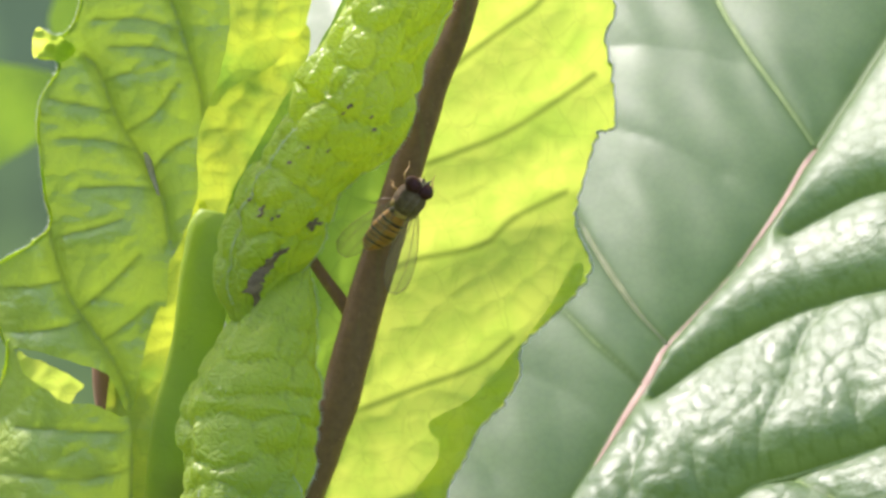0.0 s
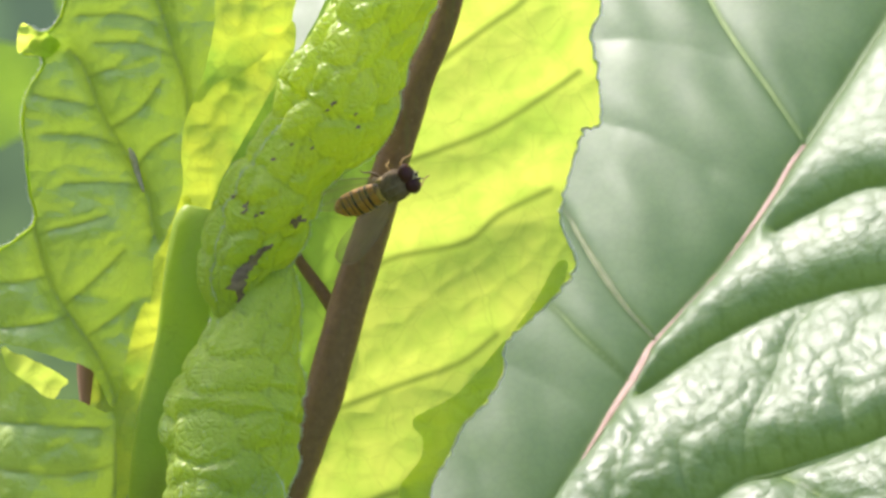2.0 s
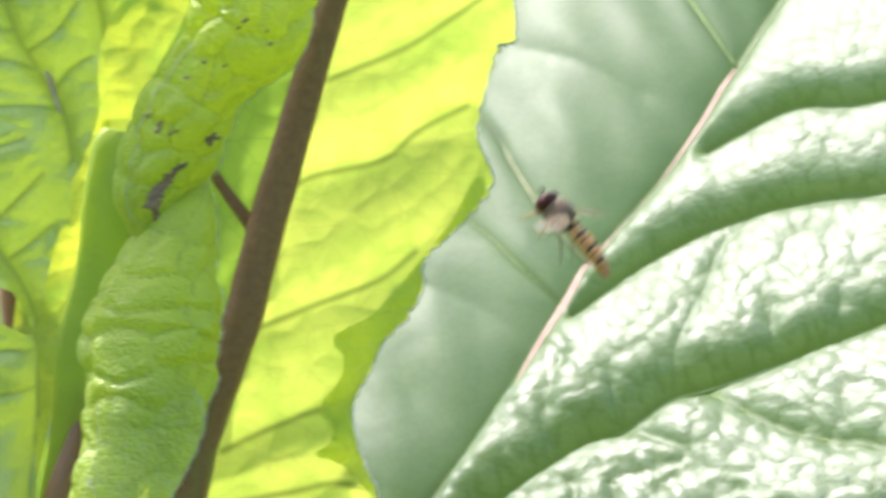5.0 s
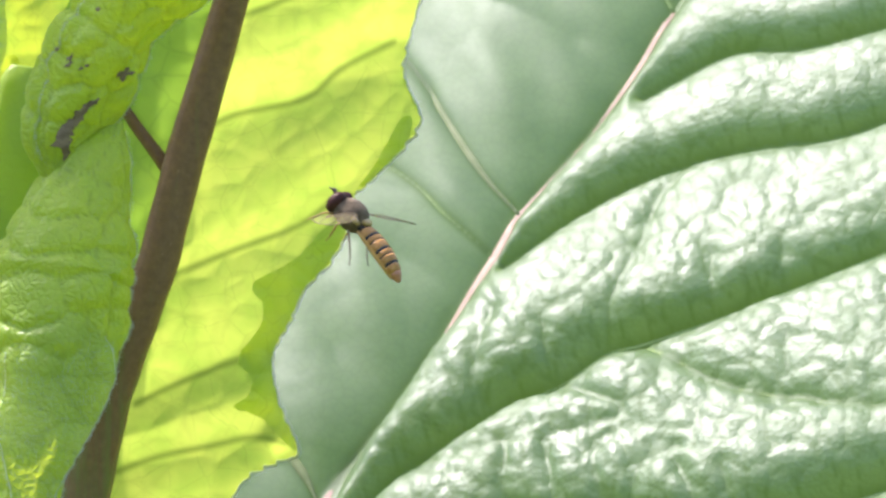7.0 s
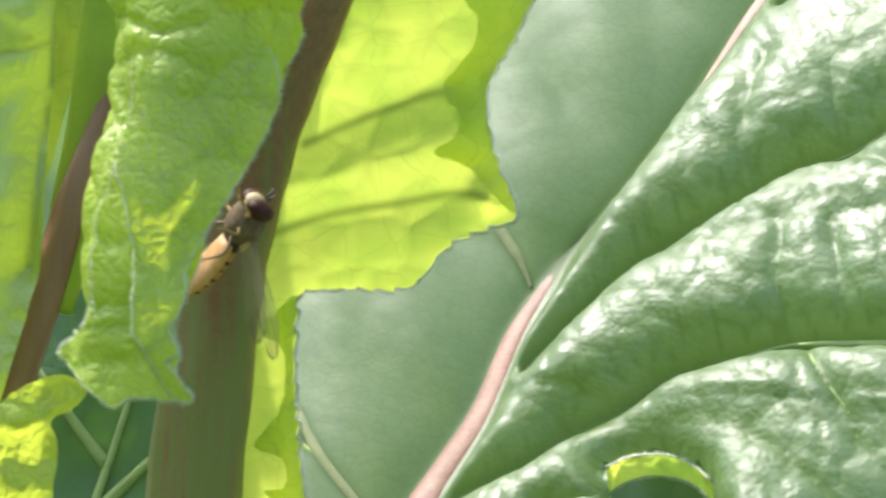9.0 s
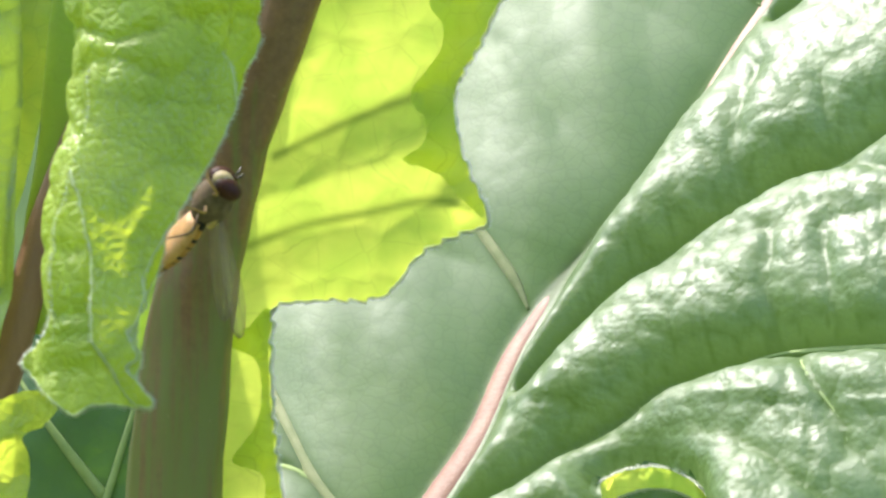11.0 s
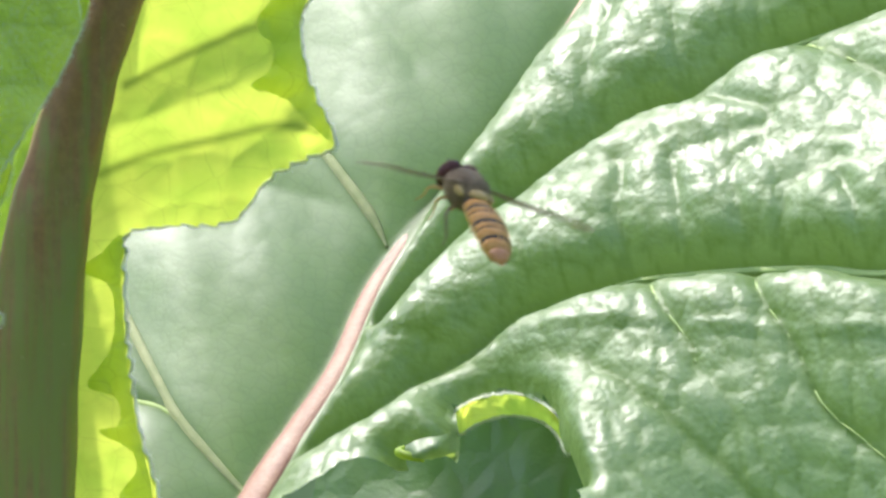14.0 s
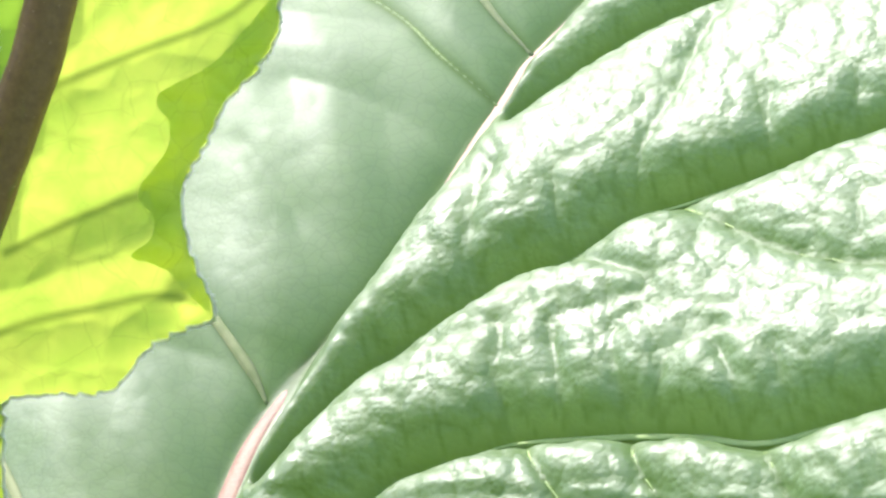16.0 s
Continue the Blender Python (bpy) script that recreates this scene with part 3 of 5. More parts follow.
def big_relief(x, z):
    """How far the blade bulges from the plane of its veins, along that plane's normal."""
    d_mid, d_side = line_distance(x, z, [BIG_MID]), line_distance(x, z, BIG_LEFT + BIG_RIGHT)
    d_third, d_short, d_faint = line_distance(x, z, BIG_THIRD), line_distance(x, z, BIG_SHORT), line_distance(x, z, BIG_FAINT)
    m = np.array(BIG_MID)
    right = np.where(x > np.interp(z, m[:, 1], m[:, 0]), 1.0, 0.0)
    d_mid = np.clip(d_mid - np.interp(z, [-52, -36, -32, -24, -20, -10, -6, -2, 0, 10], [1.0, 0.7, 0.1, 0.1, 0.3, 0.3, 0.1, 0.1, 0.2, 0.2]), 0, None)
    bank = np.interp(z, [-46, -35, -31, -24, -20, -10, -7, -3, 0, 10], [3.2, 4.2, 2, 2, 3.6, 3.6, 2, 2, 3.2, 3.2])
    pillow = 2.0 * (1 - 0.6 * np.interp(x, [16, 34], [0, 1]) * np.interp(z, [-22, -12], [0, 1])) * (1 - 0.7 * np.exp(-(((x - 14) / 8) ** 2) - ((z + 46) / 5) ** 2)) * valley(d_mid, bank, 1.25) * valley(d_side, np.interp(z, [-34, -28], [1.15, 1.6]) - 0.8 * np.interp(x, [18, 28], [0, 1]) * np.interp(z, [-23, -19], [0, 1]), 1.2)
    slope = 3.5 * (1 - np.exp(-d_mid / 6)) + 0.17 * d_mid + 0.8 * valley(d_mid, 7) * valley(d_side, 5)
    third = (np.where(z < -44, 0.7, 1.15) * valley(d_third, 1.3) + 0.75 * valley(d_short, 1.0)) * right + 0.42 * valley(d_faint, 1.6) * (1 - right)
    calm = valley(np.minimum(d_mid, d_side), 1.2)
    wx, wz = x + 0.6 * waves(x, z, 7, 3), z + 0.5 * waves(x, z, 6, 4)
    low = 0.45 + 0.55 / (1 + np.exp((z + 8) / 5))
    quilt = (0.15 + 0.85 * right) * low * (0.40 * domes(wx, wz, 3.6, 11, 0.85) + 0.22 * domes(wx, wz, 2.2, 17, 0.8) + 0.17 * soft_cells(wx, wz, 2.2, 17, 0.8) + 0.03 * domes(wx, wz, 1.0, 13, 0.9))
    h = right * pillow + (1 - right) * slope + (third + quilt + 0.3 * right * waves(x, z, 14, 5) + 0.24 * (1 - right) * waves(x, z, 10, 7)) * calm
    h = h - 0.027 * np.clip(-37 - z, 0, 16) ** 2 * right * np.interp(x, [20, 34], [0, 1.25])
    return h * valley(line_distance(x, z, [BIG_HOLE]), 0.9)


def big_depth(x, z):
    return big_base(x, z) - big_relief(x, z)


def large_leaf():
    leaf = thing("large_leaf", -30, 62, -450, "large blue-green quilted mature leaf with a pink midrib", "leaf")
    poly = toothed(BIG_EDGE, 14, 4.0, 0.7, 4)
    v, f, w = sheet(poly, big_base, 0.3, [BIG_MID] + BIG_LEFT + BIG_RIGHT + BIG_THIRD, 0.45)
    x, z = v[:, 0], v[:, 2]
    w = np.maximum(w, 0.5 * np.exp(-((line_distance(x, z, BIG_SHORT) / 0.22) ** 2)))
    wx, wz = x + 0.6 * waves(x, z, 7, 3), z + 0.5 * waves(x, z, 6, 4)
    m = np.array(BIG_MID)
    skin = 0.12 + 0.88 / (1 + np.exp(-(x - np.interp(z, m[:, 1], m[:, 0]) - 2) / 1.5))
    w = np.maximum(w, 0.7 * (skin - 0.12) * np.exp(-((cells(wx, wz, 2.2, 17, 0.8) / 0.12) ** 2)))
    v = v + big_relief(x, z)[:, None] * BIG_NORMAL
    part("blade", (v, f, w, skin), LEAF_BIG, leaf, "glossy blue-green quilted leaf blade")
    mid = on(big_base, BIG_MID, 8, 0.15)
    part("midrib", tube(on(big_base, BIG_MID[:8], 8, -0.3), [1.5, 1.4, 1.25, 1.1, 0.95, 0.8, 0.5, 0.05], 16, 0.3, out=-BIG_NORMAL), RIB_PINK, leaf, "pink fleshy midrib")
    part("midrib", tube(on(big_base, BIG_MID[8:14], 8, 0.0), [0.03, 0.45, 0.6, 0.55, 0.3, 0.04], 12, 0.2, out=-BIG_NORMAL), RIB_BLUSH, leaf, "pink fleshy midrib")
    part("midrib", tube(on(big_base, BIG_MID[13:17], 8, 0.0), [0.04, 0.4, 0.38, 0.2], 12, 0.25, out=-BIG_NORMAL), RIB_BLUSH, leaf, "pink fleshy midrib")
    for k, line in enumerate(BIG_LEFT):
        size = [0.15, 0.5, 0.5, 0.42, 0.2] if k in (0, 3) else [0.15, 0.45, 0.4, 0.3, 0.1] if k == 1 else [0.2, 0.3, 0.28, 0.2, 0.08] if k in (2, 5) else [0.1, 0.16, 0.14, 0.05]
        lay = on(big_base, line, 8, 0.0)
        lay = lay + big_relief(lay[:, 0], lay[:, 2])[:, None] * BIG_NORMAL
        part("vein", tube(lay, size, 8, 0.4, out=-BIG_NORMAL), RIB_BEIGE if k in (0, 1, 3) else RIB_PALE, leaf)
    for k, first, size in ((0, 5, [0.04, 0.28, 0.32, 0.3, 0.2]), (1, 4, [0.02, 0.12, 0.2, 0.22, 0.16])):
        part("vein", tube(on(big_base, BIG_RIGHT[k][first:], 8, 0.0) + 0.85 * BIG_NORMAL, size, 8, 0.5, out=-BIG_NORMAL), RIB_PALE, leaf)
    for line in BIG_THIRD[:4]:
        lay = on(big_base, line, 8, 0.05)
        lay = lay + big_relief(lay[:, 0], lay[:, 2])[:, None] * BIG_NORMAL
        part("vein", tube(lay, [0.08, 0.08, 0.04], 8, 0.5, out=-BIG_NORMAL), RIB_PALE, leaf)
    def front(x, z, up=0.5):
        return big_depth(x, z) - up

    band = np.array([(10.1, -49.3), (11.2, -48.7), (12.9, -48.1), (15.0, -48.1), (16.4, -48.6), (17.3, -49.5), (17.8, -50.4), (17.9, -49.9), (17.7, -48.9), (17.1, -48.1), (16.3, -47.4), (15.0, -46.8), (13.7, -46.6), (12.1, -46.8), (10.9, -47.2), (9.9, -47.9)])
    def top_of(x):
        return np.interp(x, [9.8, 10.9, 12.1, 13.7, 15.0, 16.3, 17.1, 18.0], [-47.9, -47.2, -46.8, -46.6, -46.8, -47.5, -48.3, -49.9])

    curl_poly = toothed(band, 8, 0.7, 0.1, 18)
    curl = part("curled_edge", sheet(curl_poly, lambda x, z: front(x, top_of(x), 0.25) + 0.35 * (top_of(x) - z) - 0.12 * waves(x, z, 1.6, 23), 0.18), LEAF_BACKLIT, leaf, "bright green curled rim of the bitten edge")
    tagged(part("hair", margin_hairs(curl_poly, lambda x, z: front(x, top_of(x), 0.25) + 0.35 * (top_of(x) - z), 2200, 0.26, 17), HAIR, curl, "fine white hairs"), kind="stuff")
    torn = toothed([(10.1, -48.9), (10.2, -51.1), (9.4, -50.7), (8.1, -50.9), (6.1, -50.4), (7.6, -49.5), (9.1, -49.3)], 8, 0.8, 0.12, 21)
    flap = part("torn_flap", sheet(torn, lambda x, z: front(x, z, 0.7) - 0.35 * np.sin((x - 6.1) * 1.1) - 0.2 * waves(x, z, 1.5, 22), 0.18), LEAF_BIG, leaf, "small torn green flap")
    part("edge", tube([(x, front(np.array([x]), np.array([z]), 0.8)[0], z) for x, z in spline([(7.9, -51.0), (7.0, -50.7), (6.1, -50.4), (6.5, -50.0)], 5)], [0.1, 0.3, 0.32, 0.1], 8), LEAF_FLAP, flap, "bright curled lip")
    foot = mid[0]
    part("petiole", tube(spline([foot, foot + (-8, 4, -20), (-25, 45, -120), (-30, 62, -451)], 6), [1.9, 2.3, 2.8, 3.5], 10), RIB_PINK, leaf, "pink leaf stalk")
    return leaf


large_leaf()


# ---- the shoot: stem, backlit leaf and rolled leaf ----
STEM_LINE = [(6.2, 40), (2.6, 22.1), (-0.1, 15.0), (-1.8, 9.6), (-5.3, -2.0), (-7.0, -8.0), (-8.3, -13.0), (-9.9, -17.4), (-11.3, -21.0), (-12.7, -24.6), (-13.7, -28), (-14.7, -31.6), (-15.5, -35), (-16.3, -41.6), (-16.8, -48), (-17.2, -56)]
STEM_R = [0.85, 1.15, 1.35, 1.45, 1.7, 1.7, 1.75, 1.8, 1.9, 2.05, 2.25, 2.45, 2.75, 3.0, 3.1, 3.2]
RIGHT_EDGE = [(2.4, 26), (8, 30), (14, 29), (15.9, 22.0), (15.0, 19.2), (15.7, 15.7), (15.9, 11.2), (14.5, 10.6), (13.4, 7.2), (12.4, 2.7), (13.8, -1.2), (12.7, -3.4), (10.4, -5.8), (7.6, -8.6), (7.5, -11.0), (6.0, -13.6),
              (4.0, -15.7), (2.7, -18.4), (1.1, -21.5), (1.7, -25.4), (3.3, -29.4), (1.9, -30.3), (-1.0, -31.7), (-3.4, -34.4), (-7.2, -34.7), (-10.4, -35.1), (-10.7, -36.6), (-10.7, -40), (-10.4, -43.5), (-9.8, -48), (-8.6, -54), (-12, -58), (-16.5, -58),
              (-15.8, -42), (-14.2, -30), (-11.2, -20), (-8.2, -12), (-5, -1), (-1.6, 10)]
SIDE_VEINS = [
    [(1.6, 16.4), (6.0, 19.7), (9.0, 21.9), (11, 25)],
    [(-0.9, 7.6), (6.1, 10.4), (11.6, 13.9), (14.1, 15.7)],
    [(-4.3, -2.1), (-1.8, -0.9), (4.1, 0.4), (7.1, 2.9), (11.6, 5.2)],
    [(-7.4, -14.6), (-1.8, -12.4), (3.7, -10.3), (6.9, -7.8)],
    [(-10.5, -25.5), (-7.1, -23.9), (-3.8, -22.5), (-0.9, -21.6)],
    [(-12.2, -31.3), (-8.6, -30.0), (-4.2, -29.1), (-0.3, -28.3), (2.2, -28.8)],
]


STEM_Z, STEM_X = [-p[1] for p in STEM_LINE], [p[0] for p in STEM_LINE]


def right_depth(x, z):
    d = line_distance(x, z, SIDE_VEINS)
    return 2.4 - 0.15 * valley(np.clip(2 - z, 0, None), 12) * np.clip(x - np.interp(-z, STEM_Z, STEM_X), 0, None) - 0.3 * (1 - np.exp(-((d / 2.2) ** 2))) - 0.05 * soft_cells(x, z, 2.6, 21) + 0.14 * waves(x, z, 16, 22) + np.interp(z, [-28, 10], [-0.02, 0.01]) * np.clip(x - 6, 0, 20) ** 2 - 0.5 * np.exp(-((x - 1.4) ** 2 + (z + 28.4) ** 2) / 1.2)


def left_depth(x, z):
    return 2.6 + 0.012 * np.clip(-6 - x, 0, 20) ** 2 - 0.12 * soft_cells(x, z, 2.6, 31) + 0.5 * waves(x, z, 9, 32)


ROLL_UP = [(1.6, -3.5, 32), (-1.2, -7, 25.5), (-3.2, -8.6, 21.6), (-4.9, -9, 18.0), (-6.4, -9, 14.6), (-7.6, -9, 11.8), (-9.5, -9, 9.3), (-11.2, -8.8, 7.0), (-12.7, -8.5, 4.6), (-14.0, -8, 2.0), (-15.6, -8, -1.0), (-16.4, -8.3, -3.8), (-16.2, -9, -7.0)]
ROLL_UP_R = [3.2, 4.2, 4.0, 4.0, 4.7, 4.9, 4.1, 3.5, 3.9, 4.1, 3.5, 2.4, 0.6]
ROLL_LOW = [(-11.6, -7.0, -1.4), (-12.8, -7.6, -4.2), (-14.2, -8.4, -8.0), (-15.1, -9, -11.4), (-15.8, -9.8, -14.6), (-16.0, -11, -17.6), (-16.3, -12, -20.4), (-17.2, -13.6, -24.4), (-18.4, -15, -28), (-19.2, -16, -31.4), (-19.5, -17, -34.6), (-19.5, -17.4, -37.4), (-19.3, -17.0, -39.4), (-19.0, -16.6, -40.6)]
ROLL_LOW_R = [0.8, 2.6, 3.9, 5.0, 5.9, 5.5, 5.0, 4.2, 3.7, 3.3, 2.9, 2.3, 1.3, 0.2]


def roll(points, radii, seed, turns=84, flat=0.75, deep=0.17, across=1.0, crest=0.0):
    """A leaf rolled on itself: a lumpy tube with quilted bulges and a seam."""
    q = spline(points, 12)
    n = len(q)
    s = np.cumsum(np.r_[0, np.linalg.norm(np.diff(q, axis=0), axis=1)])
    r = np.interp(np.linspace(0, 1, n), np.linspace(0, 1, len(radii)), radii)
    aa = np.linspace(0, math.tau, turns, endpoint=False)
    ss, ang = np.meshgrid(s, aa, indexing="ij")
    arc = np.abs(((ang - 0.35 * math.pi) % math.tau) - math.pi) * 5.0
    big = soft_cells((arc + 0.6 * waves(arc, ss, 6, seed)) / across, ss + 0.35 * arc / across, 3.4, seed)
    small = domes(arc, ss, 1.3, seed + 1)
    lump = deep * big + 0.05 * small - 0.6 * deep + 0.06 * waves(arc, ss, 9, seed + 2)
    seam = -0.22 * np.exp(-(((ang - 1.2 * math.pi - 0.25 * np.sin(ss * 0.35)) / 0.16) ** 2))
    if crest:
        seam = crest * np.exp(-(((ang - 1.27 * math.pi - 0.12 * np.sin(ss * 0.3)) / 0.10) ** 2)) - 1.3 * crest * np.exp(-(((ang - 1.13 * math.pi - 0.12 * np.sin(ss * 0.3)) / 0.16) ** 2))
    k = 1 + lump + seam
    tan = np.gradient(q, axis=0)
    tan /= np.linalg.norm(tan, axis=1)[:, None]
    side = np.cross(tan, (0, 1, 0))
    side /= np.linalg.norm(side, axis=1)[:, None]
    front = np.cross(side, tan)
    v = q[:, None] + side[:, None] * (r[:, None] * np.cos(aa) * k)[..., None] + front[:, None] * (flat * r[:, None] * np.sin(aa) * k)[..., None]
    idx = np.arange(n * turns).reshape(n, turns)
    nx = np.roll(idx, -1, 1)
    f = np.stack([idx[:-1], nx[:-1], nx[1:], idx[1:]], -1).reshape(-1, 4).tolist()
    f += [idx[0][::-1].tolist(), idx[-1].tolist()]
    w = 0.5 * np.exp(-((big / 0.12) ** 2))
    return v.reshape(-1, 3), f, w.ravel()


def leafy_shoot():
    shoot = thing("leafy_shoot", -17, 4, -450, "leafy shoot with purple-brown stem, a backlit leaf and a rolled leaf", "plant")
    line = spline(np.c_[[p[0] for p in STEM_LINE], np.zeros(len(STEM_LINE)), [p[1] for p in STEM_LINE]], 6)
    body = tube(line, STEM_R, 20, 0.8, bump=lambda i, a: 0.035 * math.sin(7 * a) + 0.02 * math.sin(i * 0.9 + 3 * a))
    stem = part("stem", body, STEM, shoot, "purple-brown ribbed stem")
    tagged(part("down", skin_hairs(body[0], body[1], 5000, 0.22, 25), HAIR_RED, stem, "short reddish down"), kind="stuff")
    part("stem_foot", tube(spline([(-17.2, 0, -55.5), (-17.6, 1, -90), (-17, 4, -250), (-17, 4, -451)], 8), [3.2, 3.6, 4.2, 5], 16), STEM_LOW, shoot, "green and brown streaked lower stem")
    poly = toothed(RIGHT_EDGE, 16, 1.35, 0.42, 2)
    v, f, w = sheet(poly, right_depth, 0.25, SIDE_VEINS, 0.32)
    x, z = v[:, 0], v[:, 2]
    net = cells(x + 0.5 * waves(x, z, 5, 26), z + 0.5 * waves(x, z, 5, 27), 3.6, 28, 0.8)
    w = np.maximum(w, 0.13 * np.exp(-((net / 0.1) ** 2)))
    right = part("leaf_blade", (v, f, w), LEAF_BACKLIT, shoot, "yellow-green leaf blade lit from behind")
    part("edge", rim(poly, right_depth, 0.07, 0.06, 0.8, -0.08), MARGIN, right, "pale downy margin")
    fold = [(13.2, -1.5), (12.6, -3.5), (10.4, -5.9), (7.6, -8.7), (7.4, -11.0), (6.0, -13.6), (4.0, -15.7), (2.7, -18.4), (1.2, -21.5), (1.7, -25.4), (3.2, -29.3),
            (1.9, -28.4), (0.1, -26.6), (-2.1, -25.8), (-0.8, -24.7), (-0.6, -23.2), (-1.7, -21.6), (0.2, -18.9), (0.4, -17.1), (-0.4, -15.3), (3.2, -13.2), (5.8, -10.4), (9.8, -5.5), (12.2, -1.4)]
    fd = lambda x, z: right_depth(x, z) - 0.45 - 0.22 * soft_cells(x, z, 1.7, 24)
    fold_poly = toothed(fold, 10, 1.5, 0.12, 6)
    part("folded_margin", sheet(fold_poly, fd, 0.3), LEAF_FOLD, right, "leaf margin folded over itself")
    low = [(-10.7, -35.3), (-10.8, -38.5), (-10.5, -43.0), (-9.9, -47.4), (-8.8, -53), (-10.6, -54), (-11.0, -52.2), (-9.9, -50.7), (-10.3, -49.3), (-12.4, -48.1), (-11.0, -47.6), (-11.2, -45.9), (-13.1, -45.1), (-11.6, -42.9), (-11.2, -40.7), (-11.6, -38.6), (-13.4, -37.6), (-12, -36.4)]
    part("folded_margin", sheet(toothed(low, 8, 1.5, 0.08, 7), fd, 0.25), LEAF_FOLD, right, "leaf margin folded over itself")
    left = toothed([(2.4, 26), (-1.8, 9.8), (-5.2, -1.8), (-8.2, -12), (-11.2, -20), (-14.0, -29), (-15.5, -36), (-16.2, -46), (-19, -45), (-20, -34), (-19, -22), (-18.5, -10), (-19, 2), (-15.5, 10), (-10, 19), (-4, 30)], 10, 2.0, 0.2, 8)
    # The shade on this half comes from its darker material.
    lb = part("leaf_blade", sheet(left, left_depth, 0.35, [[(-7.7, -5.4), (-10.3, -1.9), (-11.8, 0.3), (-15, 4)]], 0.4), LEAF_HALF, shoot, "half of the leaf blade, toned darker green for shade")
    part("vein", tube(on(left_depth, [(-6.9, -7.2), (-7.9, -5.2), (-10.3, -1.9), (-11.8, 0.3), (-14.5, 3.4)], 8, 0.7), [0.9, 0.62, 0.5, 0.45, 0.3], 8, 0.8), STEM, lb, "purple-brown side vein")
    upper, lower = roll(ROLL_UP, ROLL_UP_R, 41), roll(ROLL_LOW, ROLL_LOW_R, 51, deep=0.11, across=1.3, crest=0.08)
    up = part("rolled_leaf", upper, LEAF_ROLL, shoot, "light green puckered rolled leaf with brown spots")
    down = part("rolled_leaf", lower, LEAF_ROLL, shoot, "light green puckered rolled leaf with a torn end")
    tagged(part("down", skin_hairs(upper[0], upper[1], 4500, 0.26, 3), HAIR, up, "short white down"), kind="stuff")
    tagged(part("down", skin_hairs(lower[0], lower[1], 4500, 0.26, 4), HAIR, down, "short white down"), kind="stuff")
    for body, owner, count, seed in ((upper, up, 900, 43), (lower, down, 1300, 44)):
        rings = np.asarray(body[0]).reshape(-1, 84, 3)
        lip = rings[np.arange(len(rings)), np.argmax(rings[:, :, 0], axis=1)]
        lip = spline(lip[3:-3:3], 3)
        top = rings[len(rings) // 2 : -8, 53]
        pick = np.random.default_rng(seed + 4).integers(0, len(top), 900)
        tagged(part("hair", hairs(top[pick], np.tile((-0.5, -1.0, 0.0), (900, 1)), 0.32, 0.02, seed + 4), HAIR, owner, "fine white hairs"), kind="stuff")
        part("edge", tube(lip, [0.03, 0.05, 0.05, 0.03], 6), MARGIN, owner, "pale downy margin")
        pick = np.random.default_rng(seed).integers(0, len(lip), count)
        tagged(part("hair", hairs(lip[pick], np.tile((1.0, -0.2, 0.0), (count, 1)), 0.3, 0.02, seed), HAIR, owner, "fine white hairs"), kind="stuff")
    part("dead_patch", strip(upper[0], [(-12.5, 0.1), (-13.4, -0.4), (-14.0, -1.0), (-14.6, -1.7), (-15.2, -2.4), (-15.6, -3.3), (-15.3, -4.3), (-15.5, -5.8), (-15.9, -7.1)], [0.1, 0.25, 0.32, 0.38, 0.5, 0.7, 0.24, 0.26, 0.34], 80), DEAD, up, "dead grey-brown tissue along the roll")
    for k, (x, z, rx, rz) in enumerate([(-10.5, 2.1, 0.7, 0.35), (-15.0, 2.9, 0.4, 0.15), (-13.5, 2.8, 0.25, 0.12)]):
        part("dead_patch", patch(upper[0], x, z, rx, rz, 86 + k, 0.08, 0.6), DEAD, up, "dead brown tissue")
    for k, (x, z, r) in enumerate([(-7.4, 12.2, 0.28), (-7.9, 11.6, 0.2), (-5.5, 11.3, 0.2), (-5.3, 10.2, 0.22), (-11.0, 8.7, 0.2), (-12.6, 7.4, 0.3), (-14.9, 3.4, 0.32), (-16.0, 4.2, 0.25), (-9.2, 8.4, 0.16), (-14.0, 2.6, 0.2)]):
        part("brown_spot", patch(upper[0], x, z, r * 1.1, r * 0.6, 120 + k, 0.06, 0.6), DEAD, up, "small brown spot")
    tip = [(-22.0, -36.2), (-23.7, -38.1), (-23.0, -38.9), (-21.3, -40.4), (-20.0, -41.1), (-18.9, -40.5), (-17.1, -40.6), (-15.7, -40.8), (-16.6, -39.6), (-16.4, -37.9), (-17.0, -36.0), (-17.6, -33.6), (-19.4, -33.0), (-21.4, -33.6)]
    def td(x, z):
        wide = np.interp(z, [-41, -38, -34], [4.2, 3.4, 2.8])
        round_off = 0.75 * np.sqrt(np.clip(wide**2 - (x + 19.5) ** 2, 0, None))
        sink = np.interp(z, [-38, -36, -33.5], [-0.35, -0.25, 1.0])
        return -16.8 - round_off + sink - 0.3 * soft_cells(x, z, 2.4, 91) + 0.3 * waves(x, z, 4, 92)

    tp = toothed(tip, 8, 1.6, 0.15, 12)
    end = part("torn_end", sheet(tp, td, 0.3), LEAF_ROLL, shoot, "ragged light green end of the rolled leaf")
    part("edge", rim(tp, td, 0.04, 0.08, 0.82), MARGIN, end, "pale downy margin")
    tagged(part("hair", margin_hairs(tp, td, 900, 0.28, 13), HAIR, end, "fine white hairs"), kind="stuff")
